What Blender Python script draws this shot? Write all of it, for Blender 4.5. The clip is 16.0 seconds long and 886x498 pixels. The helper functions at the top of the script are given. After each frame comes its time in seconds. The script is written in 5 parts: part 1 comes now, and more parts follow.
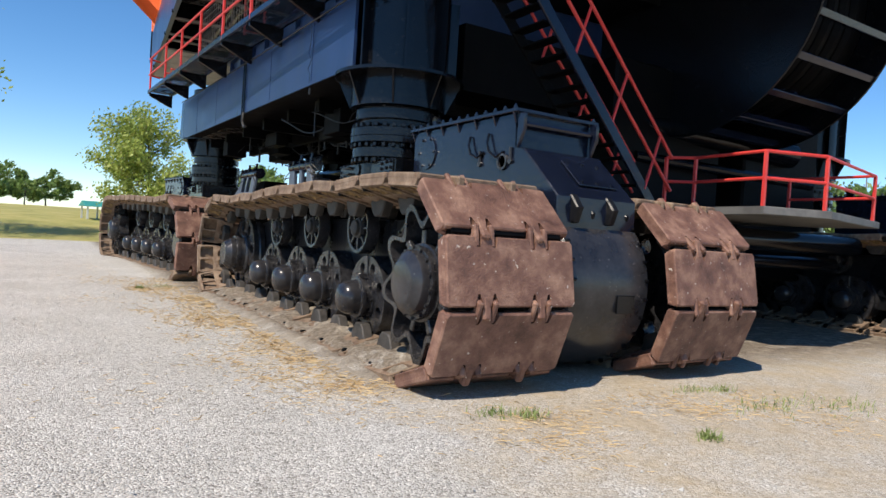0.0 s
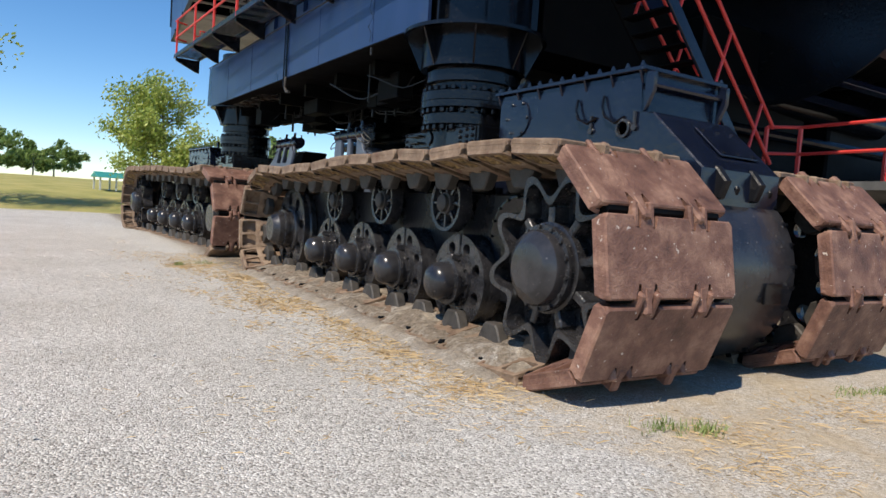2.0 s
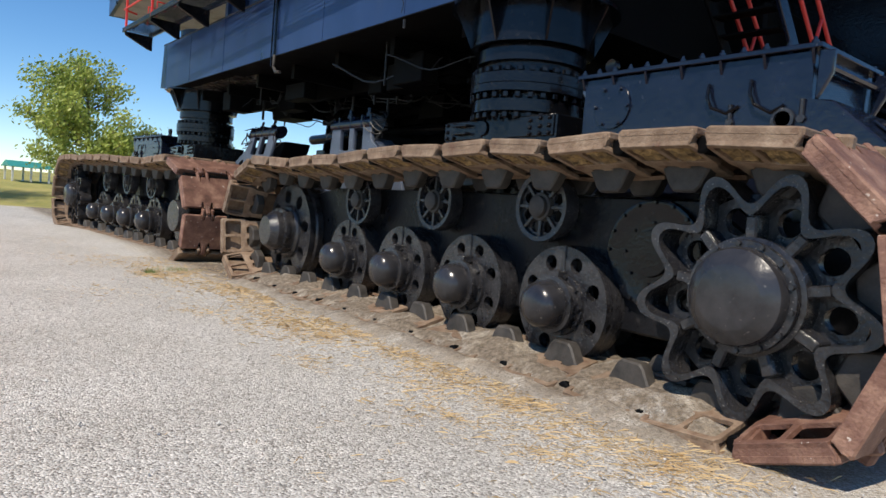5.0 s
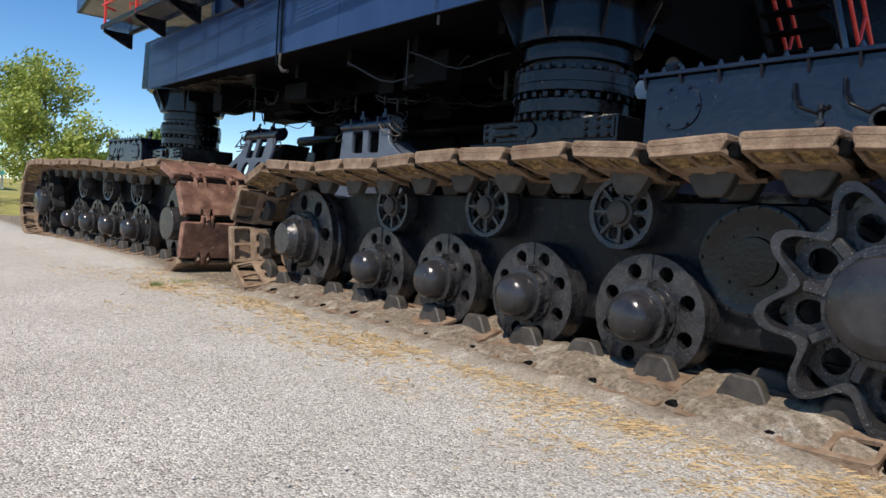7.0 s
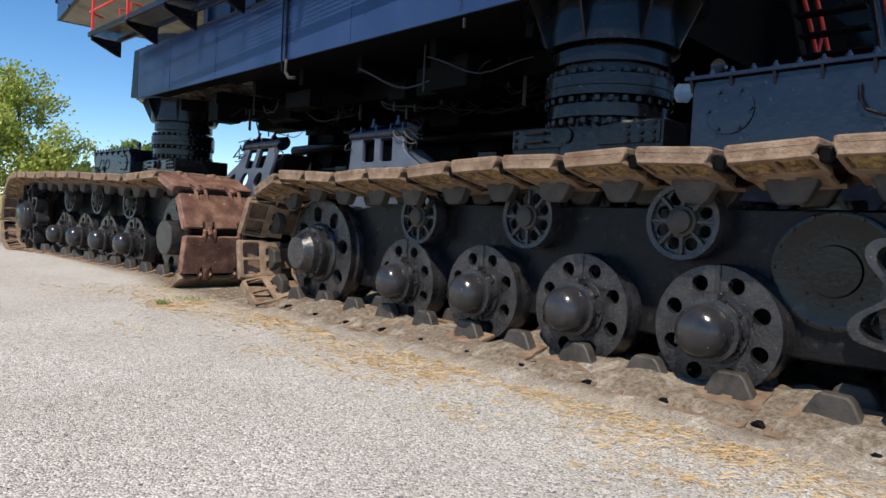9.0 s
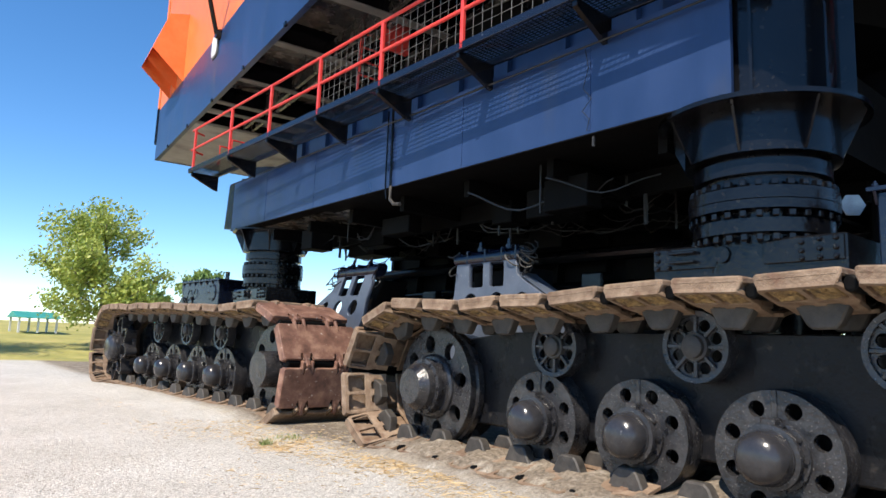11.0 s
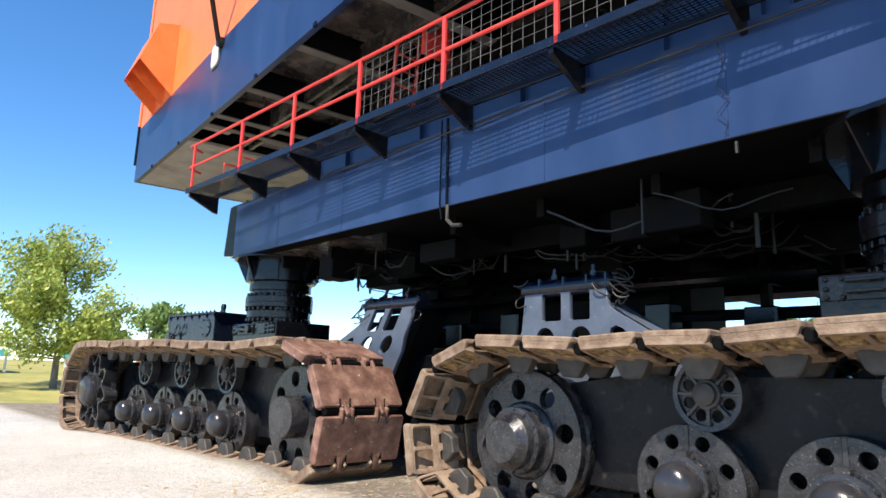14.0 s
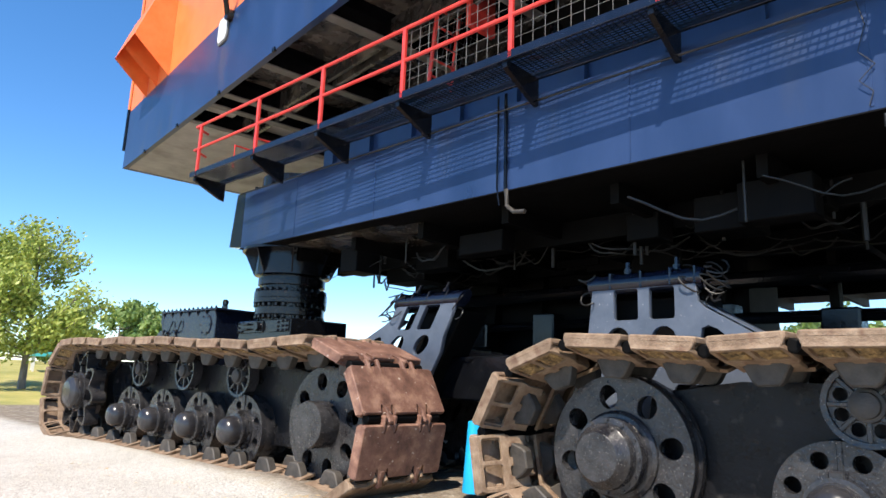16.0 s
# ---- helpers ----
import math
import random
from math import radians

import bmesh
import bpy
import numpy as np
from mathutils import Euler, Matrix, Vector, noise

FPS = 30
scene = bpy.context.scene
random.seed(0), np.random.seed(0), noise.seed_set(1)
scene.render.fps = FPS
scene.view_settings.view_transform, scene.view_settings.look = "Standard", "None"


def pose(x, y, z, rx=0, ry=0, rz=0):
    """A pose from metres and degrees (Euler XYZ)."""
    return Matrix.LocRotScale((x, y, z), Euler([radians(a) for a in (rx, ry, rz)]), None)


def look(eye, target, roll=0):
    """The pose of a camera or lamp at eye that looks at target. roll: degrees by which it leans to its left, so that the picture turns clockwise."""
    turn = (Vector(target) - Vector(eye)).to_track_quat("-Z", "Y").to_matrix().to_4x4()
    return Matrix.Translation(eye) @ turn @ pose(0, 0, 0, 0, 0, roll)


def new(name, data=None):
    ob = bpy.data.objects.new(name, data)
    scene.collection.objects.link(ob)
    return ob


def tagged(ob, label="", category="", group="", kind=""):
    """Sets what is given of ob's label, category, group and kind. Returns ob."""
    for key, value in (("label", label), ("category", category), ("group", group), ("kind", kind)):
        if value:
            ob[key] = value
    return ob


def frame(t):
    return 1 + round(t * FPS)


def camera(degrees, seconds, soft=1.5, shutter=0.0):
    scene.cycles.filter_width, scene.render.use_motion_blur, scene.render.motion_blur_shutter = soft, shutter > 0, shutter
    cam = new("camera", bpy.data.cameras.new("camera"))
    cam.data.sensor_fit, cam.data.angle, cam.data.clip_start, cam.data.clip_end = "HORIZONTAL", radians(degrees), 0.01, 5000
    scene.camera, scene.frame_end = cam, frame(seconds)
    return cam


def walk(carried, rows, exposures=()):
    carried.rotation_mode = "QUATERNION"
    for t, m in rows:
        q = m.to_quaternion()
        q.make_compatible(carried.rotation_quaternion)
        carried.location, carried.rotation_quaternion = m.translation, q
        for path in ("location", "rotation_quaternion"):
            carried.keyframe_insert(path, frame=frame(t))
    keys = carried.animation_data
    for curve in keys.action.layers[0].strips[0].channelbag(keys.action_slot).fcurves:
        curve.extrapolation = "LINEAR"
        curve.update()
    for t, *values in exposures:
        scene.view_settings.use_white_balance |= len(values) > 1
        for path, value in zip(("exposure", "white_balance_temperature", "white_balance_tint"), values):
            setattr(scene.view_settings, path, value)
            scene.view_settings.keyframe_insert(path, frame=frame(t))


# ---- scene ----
cam = camera(67.8, 16.0)
PATH = [
    (0, (0.028, 0.153, 1.443), (1.076, 1.856, 1.404), 3.6),
    (0.5, (-0.069, 0.462, 1.434), (0.984, 2.161, 1.374), 3.8),
    (1, (-0.154, 0.805, 1.434), (0.875, 2.518, 1.356), 3.9),
    (1.5, (-0.292, 1.16, 1.4), (0.736, 2.873, 1.301), 3.9),
    (2, (-0.412, 1.525, 1.404), (0.627, 3.23, 1.284), 4.0),
    (2.5, (-0.486, 1.924, 1.389), (0.579, 3.612, 1.261), 4.1),
    (3, (-0.6, 2.285, 1.384), (0.513, 3.942, 1.253), 4.2),
    (3.5, (-0.742, 2.645, 1.389), (0.412, 4.272, 1.243), 4.4),
    (4, (-0.787, 3.0, 1.364), (0.393, 4.609, 1.217), 4.4),
    (4.2, (-0.808, 3.151, 1.366), (0.38, 4.754, 1.231), 4.5),
    (6.3, (-1.266, 4.421, 1.331), (0.023, 5.946, 1.221), 4.3),
    (6.5, (-1.323, 4.508, 1.332), (-0.02, 6.022, 1.221), 4.2),
    (7, (-1.482, 4.701, 1.345), (-0.165, 6.203, 1.243), 4.0),
    (7.5, (-1.552, 4.892, 1.341), (-0.234, 6.394, 1.257), 3.6),
    (8, (-1.567, 5.084, 1.347), (-0.23, 6.569, 1.268), 3.4),
    (8.5, (-1.607, 5.23, 1.344), (-0.24, 6.688, 1.263), 3.3),
    (9, (-1.722, 5.409, 1.349), (-0.354, 6.866, 1.273), 3.1),
    (9.5, (-1.814, 5.609, 1.343), (-0.496, 7.113, 1.32), 2.9),
    (10, (-1.837, 5.9, 1.349), (-0.573, 7.448, 1.444), 3.0),
    (10.2, (-1.856, 6.018, 1.355), (-0.607, 7.574, 1.496), 3.0),
    (12.3, (-2.229, 7.307, 1.512), (-1.027, 8.859, 1.895), 1.4),
    (12.5, (-2.252, 7.465, 1.517), (-1.041, 9.011, 1.898), 1.4),
    (13, (-2.269, 7.822, 1.516), (-1.028, 9.345, 1.888), 1.4),
    (13.5, (-2.258, 8.208, 1.509), (-0.99, 9.707, 1.889), 1.6),
    (14, (-2.304, 8.575, 1.5), (-1.001, 10.043, 1.883), 1.7),
    (14.5, (-2.366, 8.938, 1.502), (-1.036, 10.383, 1.876), 1.8),
    (15, (-2.361, 9.321, 1.486), (-1.024, 10.763, 1.852), 1.9),
    (15.5, (-2.381, 9.694, 1.473), (-1.04, 11.128, 1.853), 2.0),
    (16, (-2.426, 10.11, 1.476), (-1.063, 11.519, 1.871), 2.2),
]
EXPOSURES = [(0.0, 0.3), (1.5, 0.25), (3.5, 0.15), (8.5, 0.2), (9.5, 0.3), (10.2, 0.5), (12.3, 0.9), (16.0, 0.93)]
walk(cam, [(t, look(eye, target, roll)) for t, eye, target, roll in PATH], EXPOSURES)

# ---- light ----
SUN_DIR = Vector((-0.78, -0.34, 1.12)).normalized()
world = bpy.data.worlds.new("world")
scene.world = world
world.use_nodes = True
wn = world.node_tree.nodes
sky = wn.new("ShaderNodeTexSky")
sky.sky_type = "NISHITA"
sky.sun_disc = False
sky.sun_elevation = math.asin(SUN_DIR.z)
sky.sun_rotation = math.atan2(SUN_DIR.x, SUN_DIR.y)
sky.air_density = 0.8
sky.dust_density = 0.0
sky.ozone_density = 2.2
sky.altitude = 300
wn["Background"].inputs[1].default_value = 0.14
deep = wn.new("ShaderNodeHueSaturation")
deep.inputs["Saturation"].default_value = 1.25
world.node_tree.links.new(sky.outputs[0], deep.inputs["Color"])
world.node_tree.links.new(deep.outputs[0], wn["Background"].inputs[0])
sun = new("sun", bpy.data.lights.new("sun", "SUN"))
sun.data.energy = 4.5
sun.data.angle = radians(0.53)
sun.data.color = (1.0, 0.90, 0.77)
sun.matrix_world = look(SUN_DIR * 60, (0, 0, 0))


# ---- materials ----
def mat(name, stops, scale=6.0, rough=(0.4, 0.6), metal=0.0, bump=0.2, bump_scale=None, detail=8.0, spots=None, coat=0.0, rand=0.0, stretch=(1, 1, 1), dist=0.01, spec=0.5):
    """A surface from two scales of noise: colour stops, roughness range, fine relief and a second colour in spots."""
    m = bpy.data.materials.new(name)
    m.use_nodes = True
    nt = m.node_tree
    n, l = nt.nodes, nt.links
    b = n["Principled BSDF"]
    co = n.new("ShaderNodeTexCoord")
    mp = n.new("ShaderNodeMapping")
    mp.inputs["Scale"].default_value = stretch
    l.new(co.outputs["Object"], mp.inputs[0])
    src = mp.outputs[0]
    info = n.new("ShaderNodeObjectInfo")
    add = n.new("ShaderNodeVectorMath")
    mul = n.new("ShaderNodeMath")
    mul.operation = "MULTIPLY"
    mul.inputs[1].default_value = 37.0
    l.new(info.outputs["Random"], mul.inputs[0])
    l.new(src, add.inputs[0])
    l.new(mul.outputs[0], add.inputs[1])
    src = add.outputs[0]
    t = n.new("ShaderNodeTexNoise")
    t.inputs["Scale"].default_value = scale
    t.inputs["Detail"].default_value = detail
    t.inputs["Roughness"].default_value = 0.65
    l.new(src, t.inputs["Vector"])
    r = n.new("ShaderNodeValToRGB")
    e = r.color_ramp.elements
    while len(e) < len(stops):
        e.new(0.5)
    for i, (p, c) in enumerate(stops):
        e[i].position = p
        e[i].color = (*c, 1)
    l.new(t.outputs[0], r.inputs[0])
    col = r.outputs[0]
    if spots:
        sc, lo, hi, c = spots
        t2 = n.new("ShaderNodeTexNoise")
        t2.inputs["Scale"].default_value = sc
        t2.inputs["Detail"].default_value = 6
        l.new(src, t2.inputs["Vector"])
        r2 = n.new("ShaderNodeMapRange")
        r2.inputs[1].default_value, r2.inputs[2].default_value = lo, hi
        l.new(t2.outputs[0], r2.inputs[0])
        mx = n.new("ShaderNodeMix")
        mx.data_type = "RGBA"
        l.new(r2.outputs[0], mx.inputs[0])
        l.new(col, mx.inputs[6])
        mx.inputs[7].default_value = (*c, 1)
        col = mx.outputs[2]
    if rand:
        hv = n.new("ShaderNodeHueSaturation")
        rr = n.new("ShaderNodeMapRange")
        rr.inputs[3].default_value, rr.inputs[4].default_value = 1 - rand, 1 + rand
        l.new(info.outputs["Random"], rr.inputs[0])
        l.new(rr.outputs[0], hv.inputs["Value"])
        l.new(col, hv.inputs["Color"])
        col = hv.outputs[0]
    l.new(col, b.inputs["Base Color"])
    mr = n.new("ShaderNodeMapRange")
    mr.inputs[3].default_value, mr.inputs[4].default_value = rough
    l.new(t.outputs[0], mr.inputs[0])
    l.new(mr.outputs[0], b.inputs["Roughness"])
    b.inputs["Metallic"].default_value = metal
    b.inputs["Specular IOR Level"].default_value = spec
    b.inputs["Coat Weight"].default_value = coat
    b.inputs["Coat Roughness"].default_value = 0.12
    if bump:
        t3 = n.new("ShaderNodeTexNoise")
        t3.inputs["Scale"].default_value = bump_scale or scale * 5
        t3.inputs["Detail"].default_value = 5
        l.new(src, t3.inputs["Vector"])
        bp = n.new("ShaderNodeBump")
        bp.inputs["Strength"].default_value = bump
        bp.inputs["Distance"].default_value = dist
        l.new(t3.outputs[0], bp.inputs["Height"])
        l.new(bp.outputs[0], b.inputs["Normal"])
    return m


M_BLACK = mat("black_enamel", [(0.3, (0.003, 0.0034, 0.0046)), (0.7, (0.0065, 0.007, 0.009))], 3, (0.08, 0.24), 0, 0.3, 22, spots=(16, 0.62, 0.74, (0.02, 0.018, 0.016)), spec=0.32)
M_FRAME = mat("dusty_black_paint", [(0.3, (0.005, 0.0055, 0.007)), (0.7, (0.014, 0.014, 0.016))], 3, (0.16, 0.42), 0, 0.5, 26, spots=(9, 0.60, 0.75, (0.04, 0.037, 0.034)), spec=0.16)
# extra dark and dull: the shade under and behind the machine is in this colour
M_DARK = mat("shade_black_steel", [(0.3, (0.002, 0.002, 0.0025)), (0.7, (0.005, 0.005, 0.005))], 3, (0.45, 0.7), 0, 0.2, 14, spots=(4, 0.64, 0.82, (0.014, 0.012, 0.01)), spec=0.08)
M_CAP = mat("dusty_black_gloss", [(0.3, (0.014, 0.014, 0.017)), (0.7, (0.040, 0.039, 0.041))], 4, (0.14, 0.32), 0, 0.3, 16, spots=(22, 0.66, 0.76, (0.12, 0.11, 0.10)))
M_CASE = mat("dark_blue_black_enamel", [(0.3, (0.004, 0.006, 0.014)), (0.7, (0.009, 0.013, 0.027))], 2.5, (0.10, 0.28), 0, 0.35, 14, spots=(20, 0.68, 0.76, (0.05, 0.052, 0.06)))
# bracket navy made paler, with the sunlight on its plates in the colour
M_BRACKET = mat("sunlit_navy_paint", [(0.3, (0.06, 0.075, 0.105)), (0.7, (0.105, 0.125, 0.165))], 2.5, (0.3, 0.5), 0, 0.2, 18, spots=(24, 0.68, 0.76, (0.3, 0.31, 0.33)))
M_WHEEL = mat("black_wheel_paint", [(0.3, (0.008, 0.008, 0.010)), (0.7, (0.042, 0.041, 0.043))], 6, (0.10, 0.30), 0, 0.8, 30, spots=(60, 0.64, 0.70, (0.14, 0.13, 0.12)))
M_NAVY = mat("blue_black_enamel", [(0.3, (0.012, 0.028, 0.080)), (0.7, (0.024, 0.048, 0.125))], 1.2, (0.22, 0.42), 0, 0.08, 8, spots=(1.1, 0.6, 0.85, (0.05, 0.055, 0.07)), stretch=(1, 1, 0.35))
M_RUST = mat("rusty_cast_steel", [(0.28, (0.075, 0.034, 0.024)), (0.5, (0.19, 0.095, 0.066)), (0.72, (0.38, 0.225, 0.155))], 4, (0.5, 0.85), 0.1, 0.9, 45, spots=(20, 0.68, 0.72, (0.55, 0.47, 0.40)), rand=0.12)
M_RUSTTAN = mat("dusty_brown_steel", [(0.25, (0.11, 0.066, 0.038)), (0.5, (0.21, 0.142, 0.092)), (0.75, (0.33, 0.245, 0.17))], 6, (0.6, 0.9), 0.0, 0.9, 45, spots=(7, 0.56, 0.7, (0.13, 0.07, 0.042)), rand=0.1)
M_DIRT = mat("dry_dirt", [(0.36, (0.06, 0.038, 0.018)), (0.66, (0.42, 0.28, 0.12))], 11, (0.85, 0.95), 0, 1.0, 28, dist=0.03)
M_LUG = mat("dusty_dark_steel", [(0.3, (0.022, 0.020, 0.018)), (0.7, (0.08, 0.07, 0.06))], 6, (0.5, 0.75), 0.1, 0.4, 40, rand=0.2)
M_RED = mat("red_gloss_paint", [(0.3, (0.62, 0.035, 0.03)), (0.7, (0.72, 0.07, 0.055))], 4, (0.3, 0.5), 0, 0.05)
M_ORANGE = mat("orange_paint", [(0.3, (0.80, 0.16, 0.03)), (0.7, (0.90, 0.22, 0.06))], 2, (0.35, 0.5), 0, 0.04)
M_GREY = mat("dusty_grey_paint", [(0.3, (0.10, 0.10, 0.095)), (0.7, (0.20, 0.19, 0.175))], 2.5, (0.5, 0.7), 0, 0.1, spots=(1.5, 0.55, 0.75, (0.06, 0.055, 0.05)))
M_PALE = mat("pale_dusty_plate", [(0.3, (0.26, 0.25, 0.22)), (0.7, (0.42, 0.40, 0.36))], 1.5, (0.5, 0.7), 0, 0.08, spots=(0.9, 0.55, 0.75, (0.16, 0.15, 0.13)))
# grey with the underside's light in it: bounce-lit end plates, shaded house bays
M_SHADOWGREY = mat("underside_shade_grey", [(0.3, (0.016, 0.015, 0.014)), (0.7, (0.06, 0.055, 0.05))], 2.2, (0.12, 0.4), 0, 0.6, 5, dist=0.03, spots=(1.6, 0.5, 0.7, (0.16, 0.14, 0.11)))
M_WIRE = mat("cable_rubber", [(0.3, (0.005, 0.005, 0.005)), (0.7, (0.016, 0.015, 0.014))], 8, (0.4, 0.6), 0, 0.1)
M_STEEL = mat("worn_bright_steel", [(0.3, (0.30, 0.29, 0.28)), (0.7, (0.5, 0.48, 0.45))], 10, (0.35, 0.6), 0.6, 0.2)
M_CYAN = mat("bright_blue_plastic", [(0.3, (0.01, 0.36, 0.72)), (0.7, (0.02, 0.45, 0.82))], 4, (0.3, 0.45), 0, 0.02)
M_WHITE = mat("white_paint", [(0.3, (0.6, 0.6, 0.58)), (0.7, (0.75, 0.75, 0.73))], 4, (0.4, 0.6), 0, 0.05)
M_ROOF = mat("teal_metal_roof", [(0.3, (0.03, 0.22, 0.19)), (0.7, (0.05, 0.30, 0.26))], 2, (0.4, 0.6), 0, 0.05)
M_BARK = mat("tree_bark", [(0.3, (0.10, 0.085, 0.07)), (0.7, (0.26, 0.23, 0.20))], 6, (0.8, 0.95), 0, 0.8, 30, stretch=(1, 1, 0.3))
M_STRAW = mat("dry_straw", [(0.3, (0.46, 0.30, 0.13)), (0.7, (0.64, 0.49, 0.28))], 3, (0.7, 0.9), 0, 0)
M_WEED = mat("green_weed", [(0.3, (0.12, 0.17, 0.04)), (0.7, (0.28, 0.33, 0.10))], 3, (0.5, 0.7), 0, 0)
M_STONE = mat("gravel_stone", [(0.3, (0.36, 0.34, 0.31)), (0.7, (0.62, 0.60, 0.56))], 5, (0.8, 0.95), 0, 0.3)


def leaf_mat(name, lo, hi):
    m = bpy.data.materials.new(name)
    m.use_nodes = True
    n, l = m.node_tree.nodes, m.node_tree.links
    b = n["Principled BSDF"]
    g = n.new("ShaderNodeNewGeometry")
    r = n.new("ShaderNodeValToRGB")
    r.color_ramp.elements[0].color = (*lo, 1)
    r.color_ramp.elements[1].color = (*hi, 1)
    l.new(g.outputs["Random Per Island"], r.inputs[0])
    l.new(r.outputs[0], b.inputs["Base Color"])
    b.inputs["Roughness"].default_value = 0.5
    tr = n.new("ShaderNodeBsdfTranslucent")
    l.new(r.outputs[0], tr.inputs[0])
    mix = n.new("ShaderNodeMixShader")
    mix.inputs[0].default_value = 0.35
    l.new(b.outputs[0], mix.inputs[1])
    l.new(tr.outputs[0], mix.inputs[2])
    l.new(mix.outputs[0], n["Material Output"].inputs[0])
    return m


M_LEAF = leaf_mat("poplar_leaves", (0.20, 0.29, 0.05), (0.50, 0.55, 0.14))
M_LEAF2 = leaf_mat("dark_green_leaves", (0.10, 0.18, 0.045), (0.28, 0.38, 0.11))


def ground_mat():
    m = bpy.data.materials.new("gravel_lot")
    m.use_nodes = True
    n, l = m.node_tree.nodes, m.node_tree.links
    b = n["Principled BSDF"]
    co = n.new("ShaderNodeTexCoord")

    def noise_tex(scale, detail=6.0, rough=0.6):
        t = n.new("ShaderNodeTexNoise")
        t.inputs["Scale"].default_value = scale
        t.inputs["Detail"].default_value = detail
        t.inputs["Roughness"].default_value = rough
        l.new(co.outputs["Object"], t.inputs["Vector"])
        return t

    def ramp(src, *stops):
        r = n.new("ShaderNodeValToRGB")
        while len(r.color_ramp.elements) < len(stops):
            r.color_ramp.elements.new(0.5)
        for e, (p, c) in zip(r.color_ramp.elements, stops):
            e.position, e.color = p, (*c, 1)
        l.new(src, r.inputs[0])
        return r.outputs[0]

    def mixc(fac, a, c, mode="MIX"):
        x = n.new("ShaderNodeMix")
        x.data_type, x.blend_type = "RGBA", mode
        if isinstance(fac, float):
            x.inputs[0].default_value = fac
        else:
            l.new(fac, x.inputs[0])
        l.new(a, x.inputs[6])
        l.new(c, x.inputs[7])
        return x.outputs[2]

    vor = n.new("ShaderNodeTexVoronoi")
    vor.inputs["Scale"].default_value = 72
    l.new(co.outputs["Object"], vor.inputs["Vector"])
    sep = n.new("ShaderNodeSeparateColor")
    l.new(vor.outputs["Color"], sep.inputs[0])
    stones = ramp(sep.outputs[0], (0.0, (0.22, 0.205, 0.185)), (0.3, (0.42, 0.405, 0.375)), (0.8, (0.58, 0.56, 0.525)), (1.0, (0.76, 0.74, 0.70)))
    big = ramp(noise_tex(0.55, 5).outputs[0], (0.3, (0.86, 0.84, 0.80)), (0.7, (1.05, 1.04, 1.02)))
    base = mixc(1.0, stones, big, "MULTIPLY")
    # dust and straw-coloured stains beside the tracks
    sepx = n.new("ShaderNodeSeparateXYZ")
    l.new(co.outputs["Object"], sepx.inputs[0])
    near = n.new("ShaderNodeMapRange")
    near.inputs[1].default_value, near.inputs[2].default_value = 0.6, 3.4
    l.new(sepx.outputs[0], near.inputs[0])
    patch = noise_tex(1.3, 7, 0.7)
    sub = n.new("ShaderNodeMath")
    sub.operation = "MULTIPLY"
    l.new(patch.outputs[0], sub.inputs[0])
    l.new(near.outputs[0], sub.inputs[1])
    pm = n.new("ShaderNodeMapRange")
    pm.inputs[1].default_value, pm.inputs[2].default_value, pm.inputs[4].default_value = 0.30, 0.62, 0.85
    l.new(sub.outputs[0], pm.inputs[0])
    dust = ramp(noise_tex(16, 8).outputs[0], (0.35, (0.36, 0.28, 0.17)), (0.7, (0.56, 0.46, 0.32)))
    base = mixc(pm.outputs[0], base, dust)
    band = n.new("ShaderNodeMapRange")
    band.inputs[1].default_value, band.inputs[2].default_value = 2.5, 3.05
    l.new(sepx.outputs[0], band.inputs[0])
    along = n.new("ShaderNodeMapRange")
    along.inputs[1].default_value, along.inputs[2].default_value = 5.0, 6.2
    l.new(sepx.outputs[1], along.inputs[0])
    dm = n.new("ShaderNodeMath")
    dm.operation = "MULTIPLY"
    l.new(band.outputs[0], dm.inputs[0])
    l.new(along.outputs[0], dm.inputs[1])
    dn = noise_tex(3.5, 7, 0.7)
    dr = n.new("ShaderNodeMapRange")
    dr.inputs[1].default_value, dr.inputs[2].default_value = 0.26, 0.5
    l.new(dn.outputs[0], dr.inputs[0])
    dk = n.new("ShaderNodeMath")
    dk.operation = "MULTIPLY"
    l.new(dm.outputs[0], dk.inputs[0])
    l.new(dr.outputs[0], dk.inputs[1])
    soil = ramp(noise_tex(22, 8).outputs[0], (0.35, (0.10, 0.078, 0.055)), (0.7, (0.28, 0.225, 0.165)))
    base = mixc(dk.outputs[0], base, soil)
    # far meadow beyond the edge of the lot
    wob = noise_tex(0.12, 3)
    yy = n.new("ShaderNodeMath")
    yy.operation = "MULTIPLY_ADD"
    yy.inputs[1].default_value = 5.0
    l.new(wob.outputs[0], yy.inputs[0])
    l.new(sepx.outputs[1], yy.inputs[2])
    gm = n.new("ShaderNodeMapRange")
    gm.inputs[1].default_value, gm.inputs[2].default_value = 46.0, 46.8
    l.new(yy.outputs[0], gm.inputs[0])
    grass = ramp(noise_tex(0.35, 8, 0.7).outputs[0], (0.3, (0.20, 0.21, 0.05)), (0.5, (0.34, 0.31, 0.09)), (0.7, (0.48, 0.38, 0.14)))
    base = mixc(gm.outputs[0], base, grass)
    l.new(base, b.inputs["Base Color"])
    b.inputs["Roughness"].default_value = 0.92
    hb = n.new("ShaderNodeBump")
    hb.inputs["Strength"].default_value = 0.85
    hb.inputs["Distance"].default_value = 0.011
    inv = n.new("ShaderNodeMath")
    inv.operation = "SUBTRACT"
    inv.inputs[0].default_value = 1.0
    l.new(vor.outputs["Distance"], inv.inputs[1])
    l.new(inv.outputs[0], hb.inputs["Height"])
    b2 = n.new("ShaderNodeBump")
    b2.inputs["Strength"].default_value = 0.5
